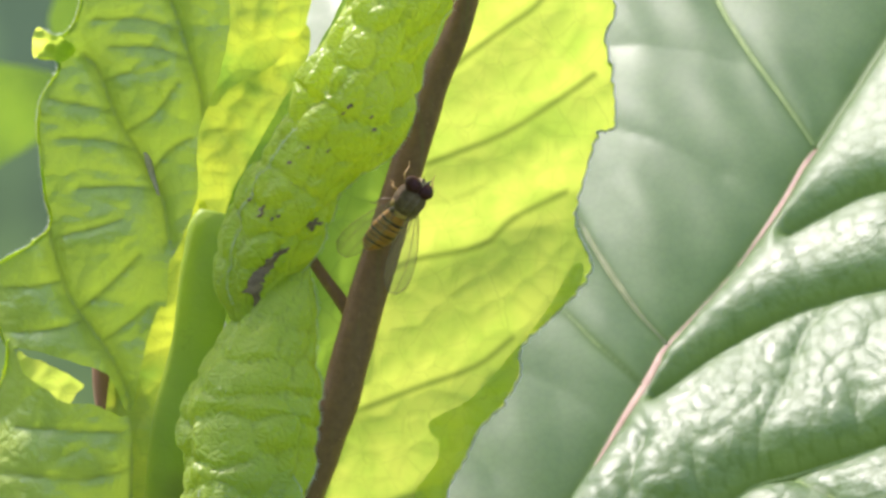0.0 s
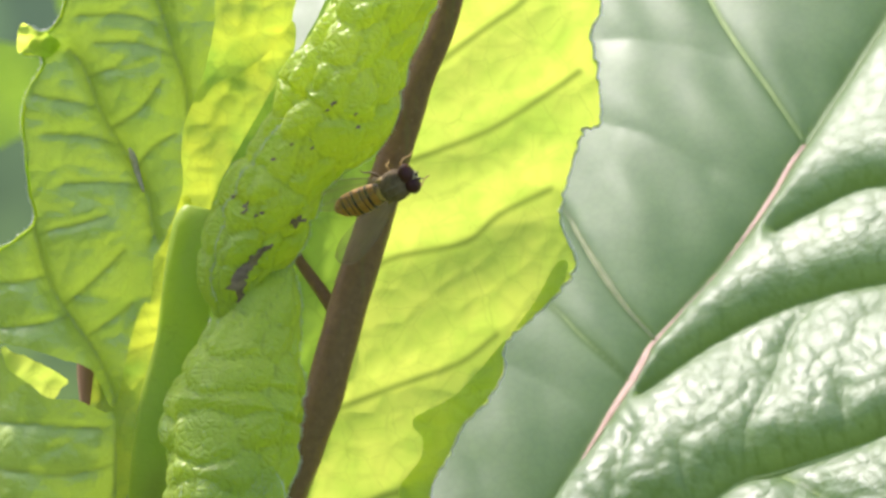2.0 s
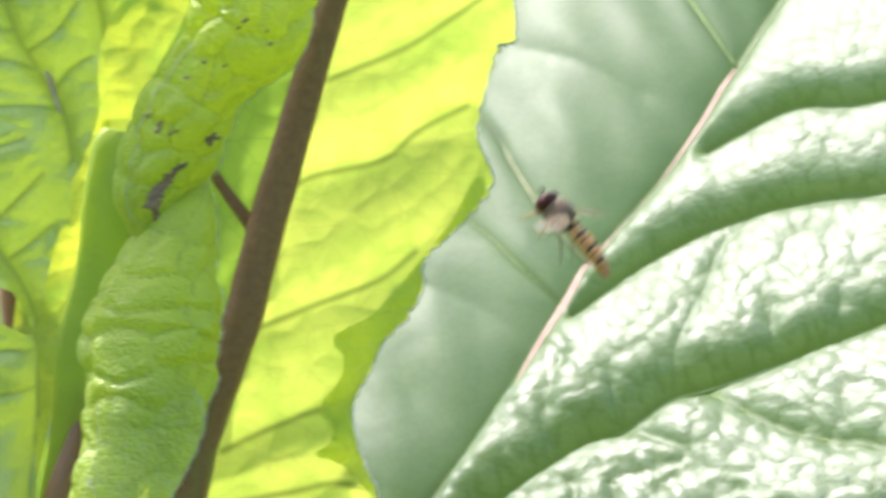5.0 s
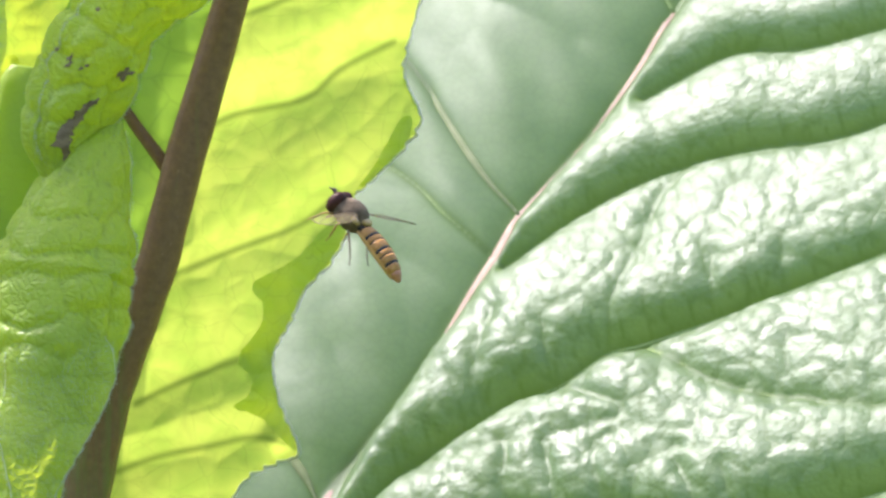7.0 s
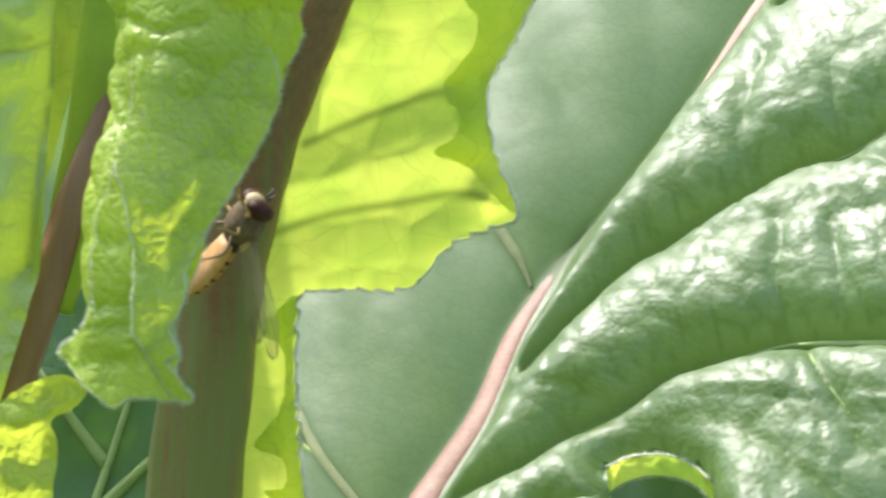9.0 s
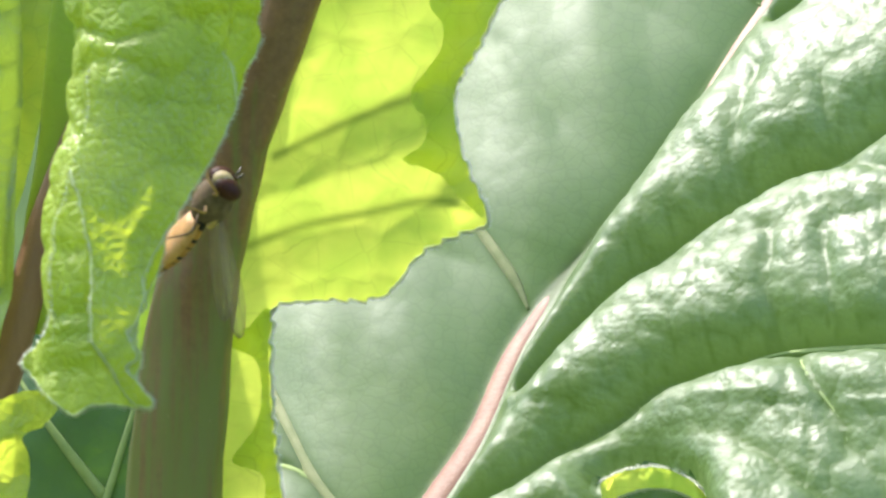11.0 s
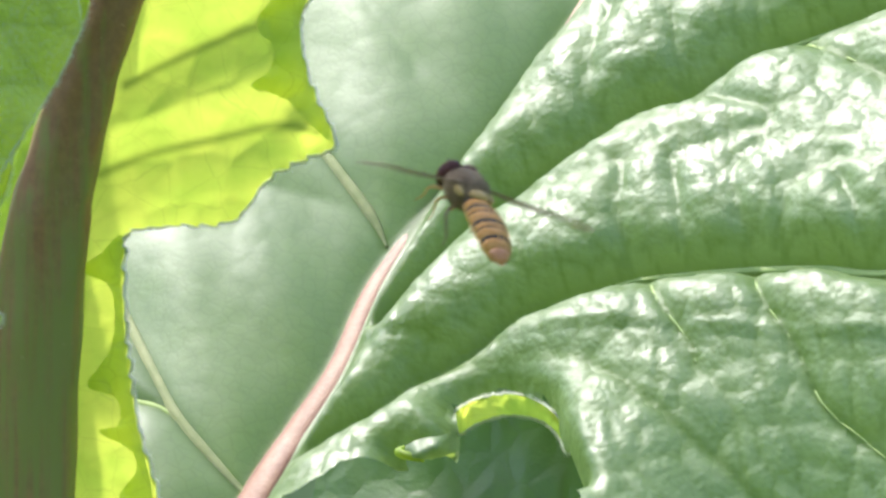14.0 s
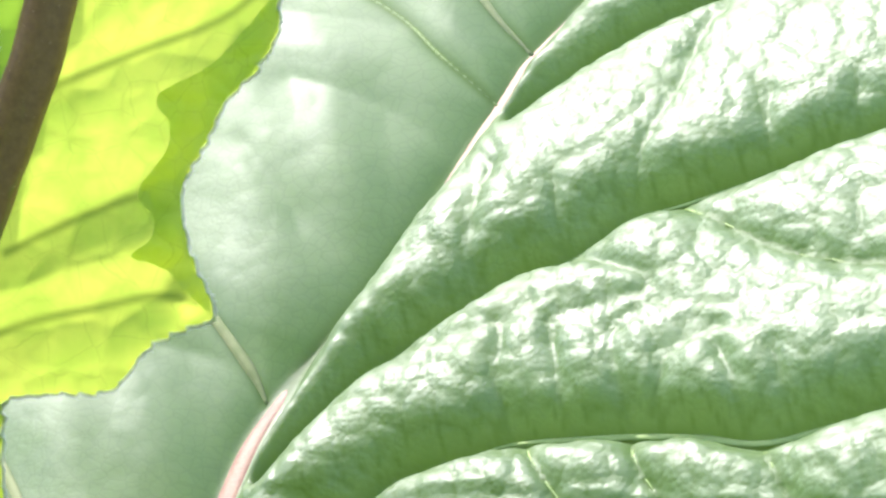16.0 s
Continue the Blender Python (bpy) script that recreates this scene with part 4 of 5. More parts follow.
    strip_edge = [(-20.6, -26.6), (-20.0, -28.2), (-19.6, -30.1), (-19.2, -31.7), (-19.1, -34.0), (-19.0, -36.5), (-18.5, -37.4), (-17.8, -38.4), (-17.0, -40.0), (-16.0, -40.7), (-15.5, -40.4), (-16.4, -39.1), (-17.0, -38.3), (-16.3, -37.6), (-17.0, -36.2),
                  (-16.4, -35.7), (-16.0, -34.0), (-16.1, -33.0), (-15.3, -31.1), (-14.7, -30.0), (-13.7, -28.3), (-12.8, -26.6), (-11.8, -24.6), (-11.1, -22.0), (-12.5, -19.0), (-17.8, -18.0), (-18.8, -20.5), (-20.2, -25.0)]

    def strip_depth(x, z):
        fore = np.interp(z, [-41, -37.4, -34.6, -31.4, -28, -24.4, -21, -18], [-19.6, -20.2, -20.0, -19.3, -18.5, -17.5, -16.2, -14.4])
        keel = np.interp(z, [-41, -36.5, -31.7, -28.2, -26.6, -22, -18], [-17.5, -19.0, -19.2, -20.0, -20.6, -19.0, -17.8])
        back = np.clip(x - keel, 0, None)
        return fore + 0.03 * back ** 2 + 0.06 * back - 0.4 * domes(x / 1.7, z + 0.35 * x, 2.6, 97) * valley(back, 1.2) + 0.25 * waves(x, z, 6, 98)

    sp = toothed(strip_edge, 8, 1.7, 0.14, 19)
    v, f, w = sheet(sp, strip_depth, 0.22)
    w = 0.4 * np.exp(-((cells(v[:, 0] / 1.7, v[:, 2] + 0.35 * v[:, 0], 2.6, 97) / 0.1) ** 2))
    lobe = part("folded_strip", (v, f, w), LEAF_ROLL, shoot, "light green margin folded forward with a downy crest")
    part("edge", rim(sp, strip_depth, 0.035, 0.0, 0.86), MARGIN, lobe, "pale downy margin")
    tagged(part("hair", margin_hairs(sp, strip_depth, 1300, 0.26, 99, 0.0, 0.86), HAIR, lobe, "fine white hairs"), kind="stuff")
    tagged(part("down", skin_hairs(v, f, 2600, 0.22, 100), HAIR, lobe, "short white down"), kind="stuff")
    part("speck", tube(spline([(-11.4, 2.2, -36.7), (-11.1, 2.0, -36.4), (-10.8, 1.8, -36.3)], 4), [0.1, 0.24, 0.2, 0.06], 8), DEAD, right, "small dark dead speck on the margin")
    tagged(part("hair", margin_hairs(poly, right_depth, 7000, 0.3, 14, 0.06, 0.8), HAIR, right, "fine white hairs"), kind="stuff")
    return shoot


leafy_shoot()


# ---- the puckered young leaf ----
YOUNG_VEINS = [
    [(-24.5, 24), (-23.4, 22), (-22.1, 18), (-21.2, 15.5), (-20.7, 13.5), (-20.5, 11)],
    [(-31.0, 17), (-29.7, 15.6), (-28.0, 11.3), (-25.8, 7.7), (-24.2, 4.6), (-23.5, 0.6)],
    [(-34.2, 2.0), (-33.8, 0.0), (-32.6, -3.9), (-30.7, -6.8), (-28.7, -9.6), (-27.3, -12.8), (-26.9, -15.6), (-26.8, -21), (-28, -34)],
]
YOUNG_SIDE = [
    [(-26.4, 8.6), (-29.0, 9.4), (-33, 9.6)], [(-24.6, 5.2), (-28, 5.4), (-31.5, 5.2)], [(-28.2, 12), (-30.5, 12.4), (-34, 13)], [(-27.2, 10.2), (-24.6, 11.8), (-22.6, 14.5)],
    [(-25.2, 6.6), (-23.4, 8.6), (-21.6, 9.6)], [(-21.6, 16.5), (-25, 17.6), (-28.5, 17.6)], [(-22.3, 19), (-25.5, 20), (-30, 20)], [(-32.9, -3), (-36, -3.5), (-39, -3.6)],
    [(-30.9, -6.4), (-33.5, -7.2), (-37, -7.6)], [(-31.5, -5.6), (-28.6, -3.2), (-26, -0.6)], [(-29.6, -8.4), (-27, -6.6), (-25.4, -5.2)], [(-27.4, -16.4), (-31, -16.2), (-37, -16)],
    [(-26.9, -19.6), (-31, -20.4), (-38, -20)], [(-33.6, 0.8), (-30.5, 1.6), (-27.6, 2.4)], [(-29.4, 14.6), (-27, 15.4)],
]


def young_depth(x, z):
    d, e = line_distance(x, z, YOUNG_VEINS), line_distance(x, z, YOUNG_SIDE)
    main, side = valley(d, 1.0, 1.3), valley(e, 0.55, 1.2)
    bulge = 1.1 * main + 0.45 * side * main
    return 1.8 - 0.14 * np.clip(z + 12, 0, None) - bulge - (0.1 * soft_cells(x, z, 2.3, 61, 0.8) + 0.3 * soft_cells(x, z, 5.0, 63, 0.8)) * main + 0.6 * waves(x, z, 14, 62) + 0.08 * np.clip(-32.5 - x, 0, 9) ** 2 + 0.05 * np.clip(x + 23.5, 0, 9) ** 2


def puckered_leaf():
    leaf = thing("puckered_leaf", -34, 6, -450, "light green puckered young leaf with torn tips", "leaf")
    top = [(-30.6, 27), (-31.0, 21.4), (-32.1, 19.0), (-33.4, 18.4), (-34.7, 18.9), (-35.0, 16.8), (-33.4, 16.5), (-33.1, 15.5), (-34.4, 13.5), (-34.9, 11.0), (-34.7, 8.1), (-34.4, 4.6), (-34.0, 2.1), (-35.9, 0.1), (-38.2, -1.1), (-40.3, -2.6), (-40.2, -4.3),
           (-39.2, -6.3), (-38.0, -8.8), (-36.8, -8.9), (-34.3, -9.4), (-31.4, -10.3), (-28.9, -11.3), (-27.1, -14.6), (-26.1, -11.3), (-25.3, -7.8), (-24.3, -5.2), (-23.7, -4.9), (-23.4, -0.9), (-23.0, -0.6), (-21.8, 2.1), (-20.9, 5.0), (-21.0, 8.0), (-20.7, 11.0), (-19.3, 14.4), (-18.3, 18.4), (-18.2, 21.9), (-19.2, 27)]
    low = [(-37.7, -8.2), (-38.1, -10.8), (-39.2, -13.7), (-40.2, -17.7), (-41.2, -20.8), (-43, -28), (-44, -40), (-34, -52), (-27.6, -36), (-27.0, -25), (-26.6, -20.8), (-26.9, -15.3), (-27.8, -14.9), (-30.1, -13.8), (-32.5, -13.7), (-34.3, -12.5), (-36.2, -11.2), (-36.9, -9.6)]
    p1, p2 = toothed(top, 10, 2.4, 0.12, 9), toothed(low, 10, 2.4, 0.12, 10)
    b1 = part("blade", sheet(p1, young_depth, 0.24, YOUNG_VEINS + YOUNG_SIDE, 0.22), LEAF_LEFT, leaf, "puckered light green blade")
    part("edge", rim(p1, young_depth, 0.13, 0.0, 0.5), LEAF_BACKLIT, b1, "rounded downy margin")
    b2 = part("blade", sheet(p2, lambda x, z: young_depth(x, z) - 1.2, 0.3, YOUNG_VEINS + YOUNG_SIDE, 0.22), LEAF_LEFT, leaf, "lower lobe of the blade")
    part("edge", rim(p2, lambda x, z: young_depth(x, z) - 1.2, 0.13, 0.0, 0.4), LEAF_BACKLIT, b2, "rounded downy margin")
    for name, pts, y0, seed, lab in (
        ("flap", [(-11.3, 27), (-11.4, 21.0), (-12.4, 19.0), (-14.4, 16.5), (-18.4, 14.3), (-19.9, 12.6), (-21.9, 15.6), (-21.8, 27)], 3.4, 71, "yellow-green flap, toned for sun"),
        ("flap", [(-11.7, 20.2), (-11.7, 16.2), (-13.5, 11.6), (-15.0, 6.6), (-16.6, 3.6), (-21.1, 2.4), (-23.1, 8.2), (-21.5, 14.2), (-16.5, 17.8)], 6.2, 72, "yellow-green flap, toned for sun"),
        ("flap", [(-20.5, 4.1), (-21.6, -4.9), (-23.1, -11.4), (-24.3, -16.9), (-26.1, -22.9), (-28.1, -30), (-30, -30), (-29.1, -11.9), (-26.5, -4.9), (-24.2, 1.6)], 4.4, 73, "narrow quilted strip, toned for sun"),
        ("flap", [(-37.0, -9.2), (-36.2, -9.7), (-34.4, -10.3), (-31.2, -12.1), (-31.7, -12.9), (-32.7, -14.0), (-34.9, -13.6), (-37.0, -11.8)], 1.6, 74, "bright torn tongue inside the slit"),
    ):
        fdep = lambda x, z, y0=y0, seed=seed: y0 - 0.14 * soft_cells(x, z, 2.2, seed) + 0.5 * waves(x, z, 8, seed)
        part(name, sheet(toothed(pts, 8, 1.8, 0.15, seed), fdep, 0.3), LEAF_BACKLIT if seed == 74 else LEAF_FLAP, leaf, lab)
    part("midrib", tube(spline([(-19.6, 3.6, 3.2), (-19.9, 3.2, 1.6), (-20.5, 2.6, -2.9), (-21.3, 2.6, -8.9), (-22.9, 2.6, -14.9), (-23.6, 2.6, -20), (-24.2, 3, -25), (-25.2, 3.2, -30), (-26.6, 3.4, -37)], 6), [1.5, 2.2, 2.3, 2.2, 2.1, 2.0, 1.9, 1.8, 1.2], 16, 0.3), STRAP, leaf, "broad green midrib")
    part("petiole", tube(spline([(-23.0, 3.0, -20), (-24.0, 3, -25), (-25.6, 3, -30), (-27.6, 3, -37.3), (-29.7, 3.4, -44), (-33, 5, -60), (-34, 6, -451)], 6), [0.7, 1.0, 1.15, 1.25, 1.4, 1.8, 3], 12, 0.9), RIB_RED, leaf, "reddish leaf stalk")
    tagged(part("hair", margin_hairs(p1, young_depth, 1100, 0.34, 15, 0.0, 0.5), HAIR, b1, "fine white hairs"), kind="stuff")
    base = [(-29.5, -46), (-28.6, -42.3), (-25.1, -40.3), (-23.2, -41.0), (-23.7, -42.3), (-25.2, -43.2), (-24.8, -45.5), (-26, -52), (-30, -52)]
    bd = lambda x, z: -7.5 + 0.4 * waves(x, z, 5, 95) - 0.3 * soft_cells(x, z, 2.2, 96)
    part("blade", sheet(toothed(base, 8, 1.6, 0.2, 16), bd, 0.3), LEAF_ROLL, leaf, "small basal lobe of the blade")
    part("side_stalk", tube(spline([(-29.4, 7, -8), (-29.2, 7, -12), (-28.8, 7, -16), (-29, 7, -22)], 6), [1.5, 1.6, 1.6, 1.5], 10), RIB_RED, leaf, "reddish hairy stalk behind the slit")
    scar = [(-25.6, 8.4), (-25.3, 7.6), (-25.0, 6.4), (-24.4, 4.6)]
    part("scar", tube(on(young_depth, scar, 6, 0.35), [0.12, 0.34, 0.26, 0.1], 8, 0.6), SCAR, leaf, "pale healed scar")
    tip = [(-31.6, 17.4), (-32.6, 18.3), (-33.6, 18.6), (-34.8, 19.2), (-35.2, 18.2), (-35.2, 16.6), (-34.5, 16.9), (-33.8, 16.5), (-32.6, 16.3)]
    part("curled_tip", sheet(toothed(tip, 8, 1.2, 0.08, 77), lambda x, z: young_depth(x, z) - 0.5 - 0.25 * np.clip(-33 - x, 0, 3) ** 2 - 0.2 * waves(x, z, 2, 78), 0.16), LEAF_BACKLIT, leaf, "small curled yellow tip")
    return leaf


puckered_leaf()


def low_leaf():
    """A leaf low in the clump, beside the stem's foot, its shade put into a dark green."""
    leaf = thing("broad_leaf", -30, 40, -450, "broad blue-green leaf low in the clump, darkened for shade", "leaf")
    edge = [(-40, -64), (-18, -64), (-14.5, -52), (-15, -44), (-19, -39), (-25, -37.2), (-33, -38.5), (-40, -45)]
    dep = lambda x, z: 34 + 0.35 * (z + 45) + 0.8 * waves(x, z, 14, 101)
    veins = [[(-30, -64), (-26, -50), (-23, -39)], [(-27.4, -54), (-22, -48.5), (-18, -45)], [(-26, -50), (-30, -45), (-33, -41)]]
    part("blade", sheet(toothed(edge, 10, 2.4, 0.4, 102), dep, 0.5, veins, 0.3), LEAF_DARK, leaf, "blue-green blade darkened for shade")
    for v in veins:
        part("vein", tube(on(dep, v, 8, 0.1), [0.5, 0.3, 0.15], 8, 0.7), RIB_PALE, leaf)
    part("petiole", tube(spline([(-30, 28, -63), (-30, 34, -100), (-30, 40, -451)], 6), [0.9, 1.8, 3], 10), RIB_GREEN, leaf, "green leaf stalk")

    # A second leaf, behind the bitten edge, with the same shade in its colour.
    under = thing("broad_leaf", 16, 70, -450, "leaf under the large leaf, coloured dark for shade", "leaf")
    edge = [(-4, -66), (6, -76), (22, -76), (34, -66), (36, -52), (26, -42), (10, -41), (-2, -50)]
    dep = lambda x, z: 66 - 0.4 * x + 0.5 * (z + 55) + 0.8 * waves(x, z, 14, 111)
    part("blade", sheet(toothed(edge, 10, 2.4, 0.4, 112), dep, 0.6, [[(14, -76), (16, -58), (18, -43)]], 0.3), LEAF_DARK, under, "green blade darkened for shade")
    part("petiole", tube(spline([(14, 52, -75), (15, 60, -110), (16, 70, -451)], 6), [0.9, 1.8, 3], 10), RIB_GREEN, under, "green leaf stalk")


low_leaf()


def far_leaves():
    """Two sunlit leaves well behind, out of focus."""
    for x, z, w, h, turn in ((-232, 62, 62, 30, 0.25), (-160, 118, 28, 22, 1.2), (-208, -128, 36, 24, -0.5)):
        leaf = thing("far_leaf", x, 1700, -450, "soft sunlit green leaf far behind the clump", "leaf", "leaves behind the clump")
        a = np.linspace(0, math.tau, 14, endpoint=False)
        ex, ez = w * np.cos(a), h * np.sin(a) * (1 - 0.35 * np.cos(a))
        edge = np.c_[x + ex * math.cos(turn) - ez * math.sin(turn), z + ex * math.sin(turn) + ez * math.cos(turn)]
        dep = lambda px, pz: 1700 + 4 * waves(px, pz, 60, 7)
        part("blade", sheet(toothed(edge, 8, 8, 0.8, 105), dep, 2.0), LEAF_HALF, leaf, "sunlit yellow-green blade")
        part("petiole", tube(spline([(x, 1702, z - 4), (x + 4, 1702, z - 60), (x, 1700, -451)], 6), [0.4, 0.6, 1.5], 8), RIB_GREEN, leaf, "green leaf stalk")


far_leaves()


# ---- the hoverfly ----
EYE = plain_material("maroon eye", (0.045, 0.016, 0.012), (0.072, 0.025, 0.018), 3000, 0.45, spec=0.15)
FACE = plain_material("cream face", (0.36, 0.27, 0.13), (0.46, 0.36, 0.2), 2500, 0.6)
THORAX = plain_material("bronze thorax", (0.115, 0.078, 0.044), (0.21, 0.145, 0.085), 1800, 0.6, bump=0.8, spec=0.15)
SCUTE = plain_material("yellow scutellum", (0.36, 0.23, 0.07), (0.46, 0.3, 0.1), 2500, 0.4)
ORANGE = plain_material("orange band", (0.36, 0.165, 0.035), (0.46, 0.225, 0.055), 2500, 0.45, spec=0.3)
TAIL = plain_material("brown orange tip", (0.36, 0.14, 0.05), (0.46, 0.2, 0.08), 2500, 0.45)
STRIPE = plain_material("dull pale stripe", (0.15, 0.11, 0.065), (0.2, 0.15, 0.09), 2500, 0.6)
FUZZ = plain_material("golden hairs", (0.3, 0.22, 0.1), (0.42, 0.32, 0.16), 2500, 0.5)
BLACK = plain_material("black band", (0.022, 0.017, 0.013), (0.055, 0.042, 0.032), 2500, 0.5, spec=0.2)
BELLY = plain_material("pale orange belly", (0.48, 0.235, 0.06), (0.58, 0.31, 0.10), 2500, 0.5)
LEG = plain_material("amber leg", (0.35, 0.18, 0.04), (0.45, 0.26, 0.07), 2500, 0.5)
LEG_BROWN = plain_material("brown leg", (0.12, 0.07, 0.03), (0.18, 0.11, 0.05), 2500, 0.5)
LEG_DARK = plain_material("dark leg", (0.04, 0.03, 0.02), (0.08, 0.06, 0.04), 2500, 0.5)


def wing_material():
    m, nt, bsdf, out = nodes_of("clear wing membrane")
    bsdf.inputs["Base Color"].default_value = (0.34, 0.26, 0.15, 1)
    bsdf.inputs["Roughness"].default_value = 0.25
    tp = nt.nodes.new("ShaderNodeBsdfTransparent")
    mx = nt.nodes.new("ShaderNodeMixShader")
    n = noise_node(nt, 900, 3)
    r = ramp(nt, n.outputs[0], [(0.3, (0.30,) * 3), (0.7, (0.42,) * 3)])
    nt.links.new(r.outputs[0], mx.inputs[0])
    nt.links.new(tp.outputs[0], mx.inputs[1])
    nt.links.new(bsdf.outputs[0], mx.inputs[2])
    nt.links.new(mx.outputs[0], out.inputs["Surface"])
    return m


WING = wing_material()


def blob(cx, cy, cz, rx, ry, rz, n=12, m=18, tilt=0.0):
    """An ellipsoid, leaning about the side axis."""
    v, f = [], []
    for i in range(n + 1):
        a = math.pi * i / n
        for k in range(m):
            b = math.tau * k / m
            x, y, z = rx * math.cos(a), ry * math.sin(a) * math.cos(b), rz * math.sin(a) * math.sin(b)
            v.append((cx + x * math.cos(tilt) - z * math.sin(tilt), cy + y, cz + x * math.sin(tilt) + z * math.cos(tilt)))
    for i in range(n):
        for k in range(m):
            j = (k + 1) % m
            f.append((i * m + k, i * m + j, (i + 1) * m + j, (i + 1) * m + k))
    return v, f


FLY_SIZE = 0.93


def fly_part(name, data, material, parent, label="", origin=(0, 0, 0)):
    me = bpy.data.meshes.new(name)
    me.from_pydata(((np.asarray(data[0], float) - np.array(origin)) * MM * FLY_SIZE).tolist(), [], data[1])
    me.polygons.foreach_set("use_smooth", [True] * len(me.polygons))
    me.materials.append(material)
    ob = new(name, me)
    ob.parent = parent
    ob.location = Vector(origin) * MM * FLY_SIZE
    return tagged(ob, label) if label else ob


def shaped(cuts, m=20):
    """A body through cross sections: place along it, half width, height of the middle, half height."""
    v, f = [], []
    for x, w, z, h in cuts:
        for k in range(m):
            a = math.tau * k / m
            v.append((x, w * math.cos(a), z + h * math.sin(a)))
    n = len(cuts)
    for i in range(n - 1):
        for k in range(m):
            j = (k + 1) % m
            f.append((i * m + k, i * m + j, (i + 1) * m + j, (i + 1) * m + k))
    f += [tuple(range(m))[::-1], tuple((n - 1) * m + k for k in range(m))]
    return v, f


def abdomen_cut(x):
    """The abdomen widens, then tapers to its tip, and bends down behind."""
    w = float(np.interp(x, [-5.3, -4.9, -4.3, -3.3, -2.2, -1.0, 0.1, 0.5], [0.22, 0.66, 1.02, 1.26, 1.34, 1.24, 1.0, 0.75]))
    return x, w, 0.12 - 0.034 * min(x, 0) ** 2, 0.5 * w + 0.06


def wing_shape(side):
    """A long oval membrane that reaches backwards from its hinge; the hinge is the origin."""
    edge = spline([(0.2, 0.0), (-0.8, 0.55), (-3, 1.15), (-5.6, 1.5), (-7.4, 1.35), (-8.3, 0.5), (-7.9, -0.5), (-6.2, -1.2), (-3.6, -1.25), (-1.4, -0.8), (-0.3, -0.45)], 5, True)
    v = [(-4.2, 0.1 * side, 0.12)] + [(x, y * side, 0.10 * math.sin(x * 0.8)) for x, y in edge]
    n = len(edge)
    f = [(0, 1 + i, 1 + (i + 1) % n) for i in range(n)]
    return v, f


FLY_WING = {}


def hoverfly():
    fly = new("hoverfly")
    fly.empty_display_size = 0.004
    tagged(fly, "small hoverfly with orange and black banded abdomen", "hoverfly")
    head = fly_part("head", blob(3.5, 0, -0.1, 0.66, 0.8, 0.8), FACE, fly, "cream-faced head")
    for s in (1, -1):
        fly_part("eye", blob(3.4, 0.62 * s, 0.18, 0.7, 0.9, 1.06), EYE, head, "large maroon compound eye")
        fly_part("antenna", tube([(4.1, 0.14 * s, 0.4), (4.45, 0.24 * s, 0.65), (4.8, 0.42 * s, 0.6)], [0.06, 0.12, 0.03], 8), LEG_DARK, head, "short dark antenna")
    torso = shaped([(3.15, 0.95, 0.1, 0.85), (2.85, 1.3, 0.14, 1.1), (2.2, 1.52, 0.18, 1.28), (1.4, 1.52, 0.2, 1.3), (0.8, 1.25, 0.18, 1.1), (0.3, 0.7, 0.1, 0.7), (0.1, 0.35, 0.05, 0.4)])
    thorax = fly_part("thorax", torso, THORAX, fly, "bronze-brown hairy thorax")
    tagged(fly_part("down", skin_hairs(torso[0], torso[1], 400, 0.24, 5), FUZZ, thorax, "fine golden hairs"), kind="stuff")
    for s in (1, -1):
        fly_part("stripe", tube([(2.9, 0.32 * s, 1.13), (2.2, 0.36 * s, 1.37), (1.4, 0.38 * s, 1.4), (0.8, 0.34 * s, 1.2)], [0.05, 0.11, 0.11, 0.05], 8, 0.6), STRIPE, thorax, "dull pale stripe")
        fly_part("wing_lobe", blob(0.95, 1.2 * s, 0.45, 0.62, 0.26, 0.26), SCUTE, thorax, "amber lobe beside the wing")
    fly_part("scutellum", blob(0.35, 0, 0.68, 0.45, 0.75, 0.34), SCUTE, fly, "yellowish scutellum")
    abdomen = fly_part("abdomen", shaped([abdomen_cut(x) for x in (0.45, 0.3, 0.1)]), BLACK, fly, "curved abdomen banded orange and black")
    marks = [(0.1, BLACK), (-0.1, ORANGE), (-0.82, BLACK), (-1.1, ORANGE), (-1.52, BLACK), (-1.64, ORANGE), (-2.37, BLACK), (-2.64, ORANGE), (-3.02, BLACK), (-3.13, ORANGE), (-3.73, BLACK), (-3.96, ORANGE), (-4.6, TAIL), (-5.3, None)]
    for (x0, mat), (x1, _) in zip(marks[:-1], marks[1:]):
        cuts = [abdomen_cut(x0 + (x1 - x0) * i / 3) for i in range(4)]
        fly_part("band", shaped(cuts), mat, abdomen, "black band" if mat is BLACK else "orange band" if mat is ORANGE else "brownish tip")
    belly = [abdomen_cut(x) for x in np.linspace(0.2, -4.7, 9)]
    fly_part("belly", shaped([(x, w * 0.985, z - 0.17, h * 0.86) for x, w, z, h in belly]), BELLY, abdomen, "pale orange underside")
    for k, (x, spread, reach) in enumerate(((2.7, 1.0, 1.2), (1.8, 1.3, -0.3), (1.0, 1.5, -2.3))):
        for s in (1, -1):
            knee = (x + reach * 0.45, 1.0 * s + 0.55 * spread * s, -0.9)
            fly_part("leg", tube(spline([(x, 0.7 * s, -0.6), knee, (x + reach * 0.9, (0.6 + 0.75 * spread) * s, -1.9), (x + reach * 1.15, (0.6 + 0.9 * spread) * s, -2.5)], 4), [0.11, 0.1, 0.06, 0.035], 7), LEG if k < 2 else LEG_BROWN, fly, "thin jointed leg")
    for s, side in ((1, "left"), (-1, "right")):
        hinge = (1.5, 1.0 * s, 0.75)
        v, f = wing_shape(s)
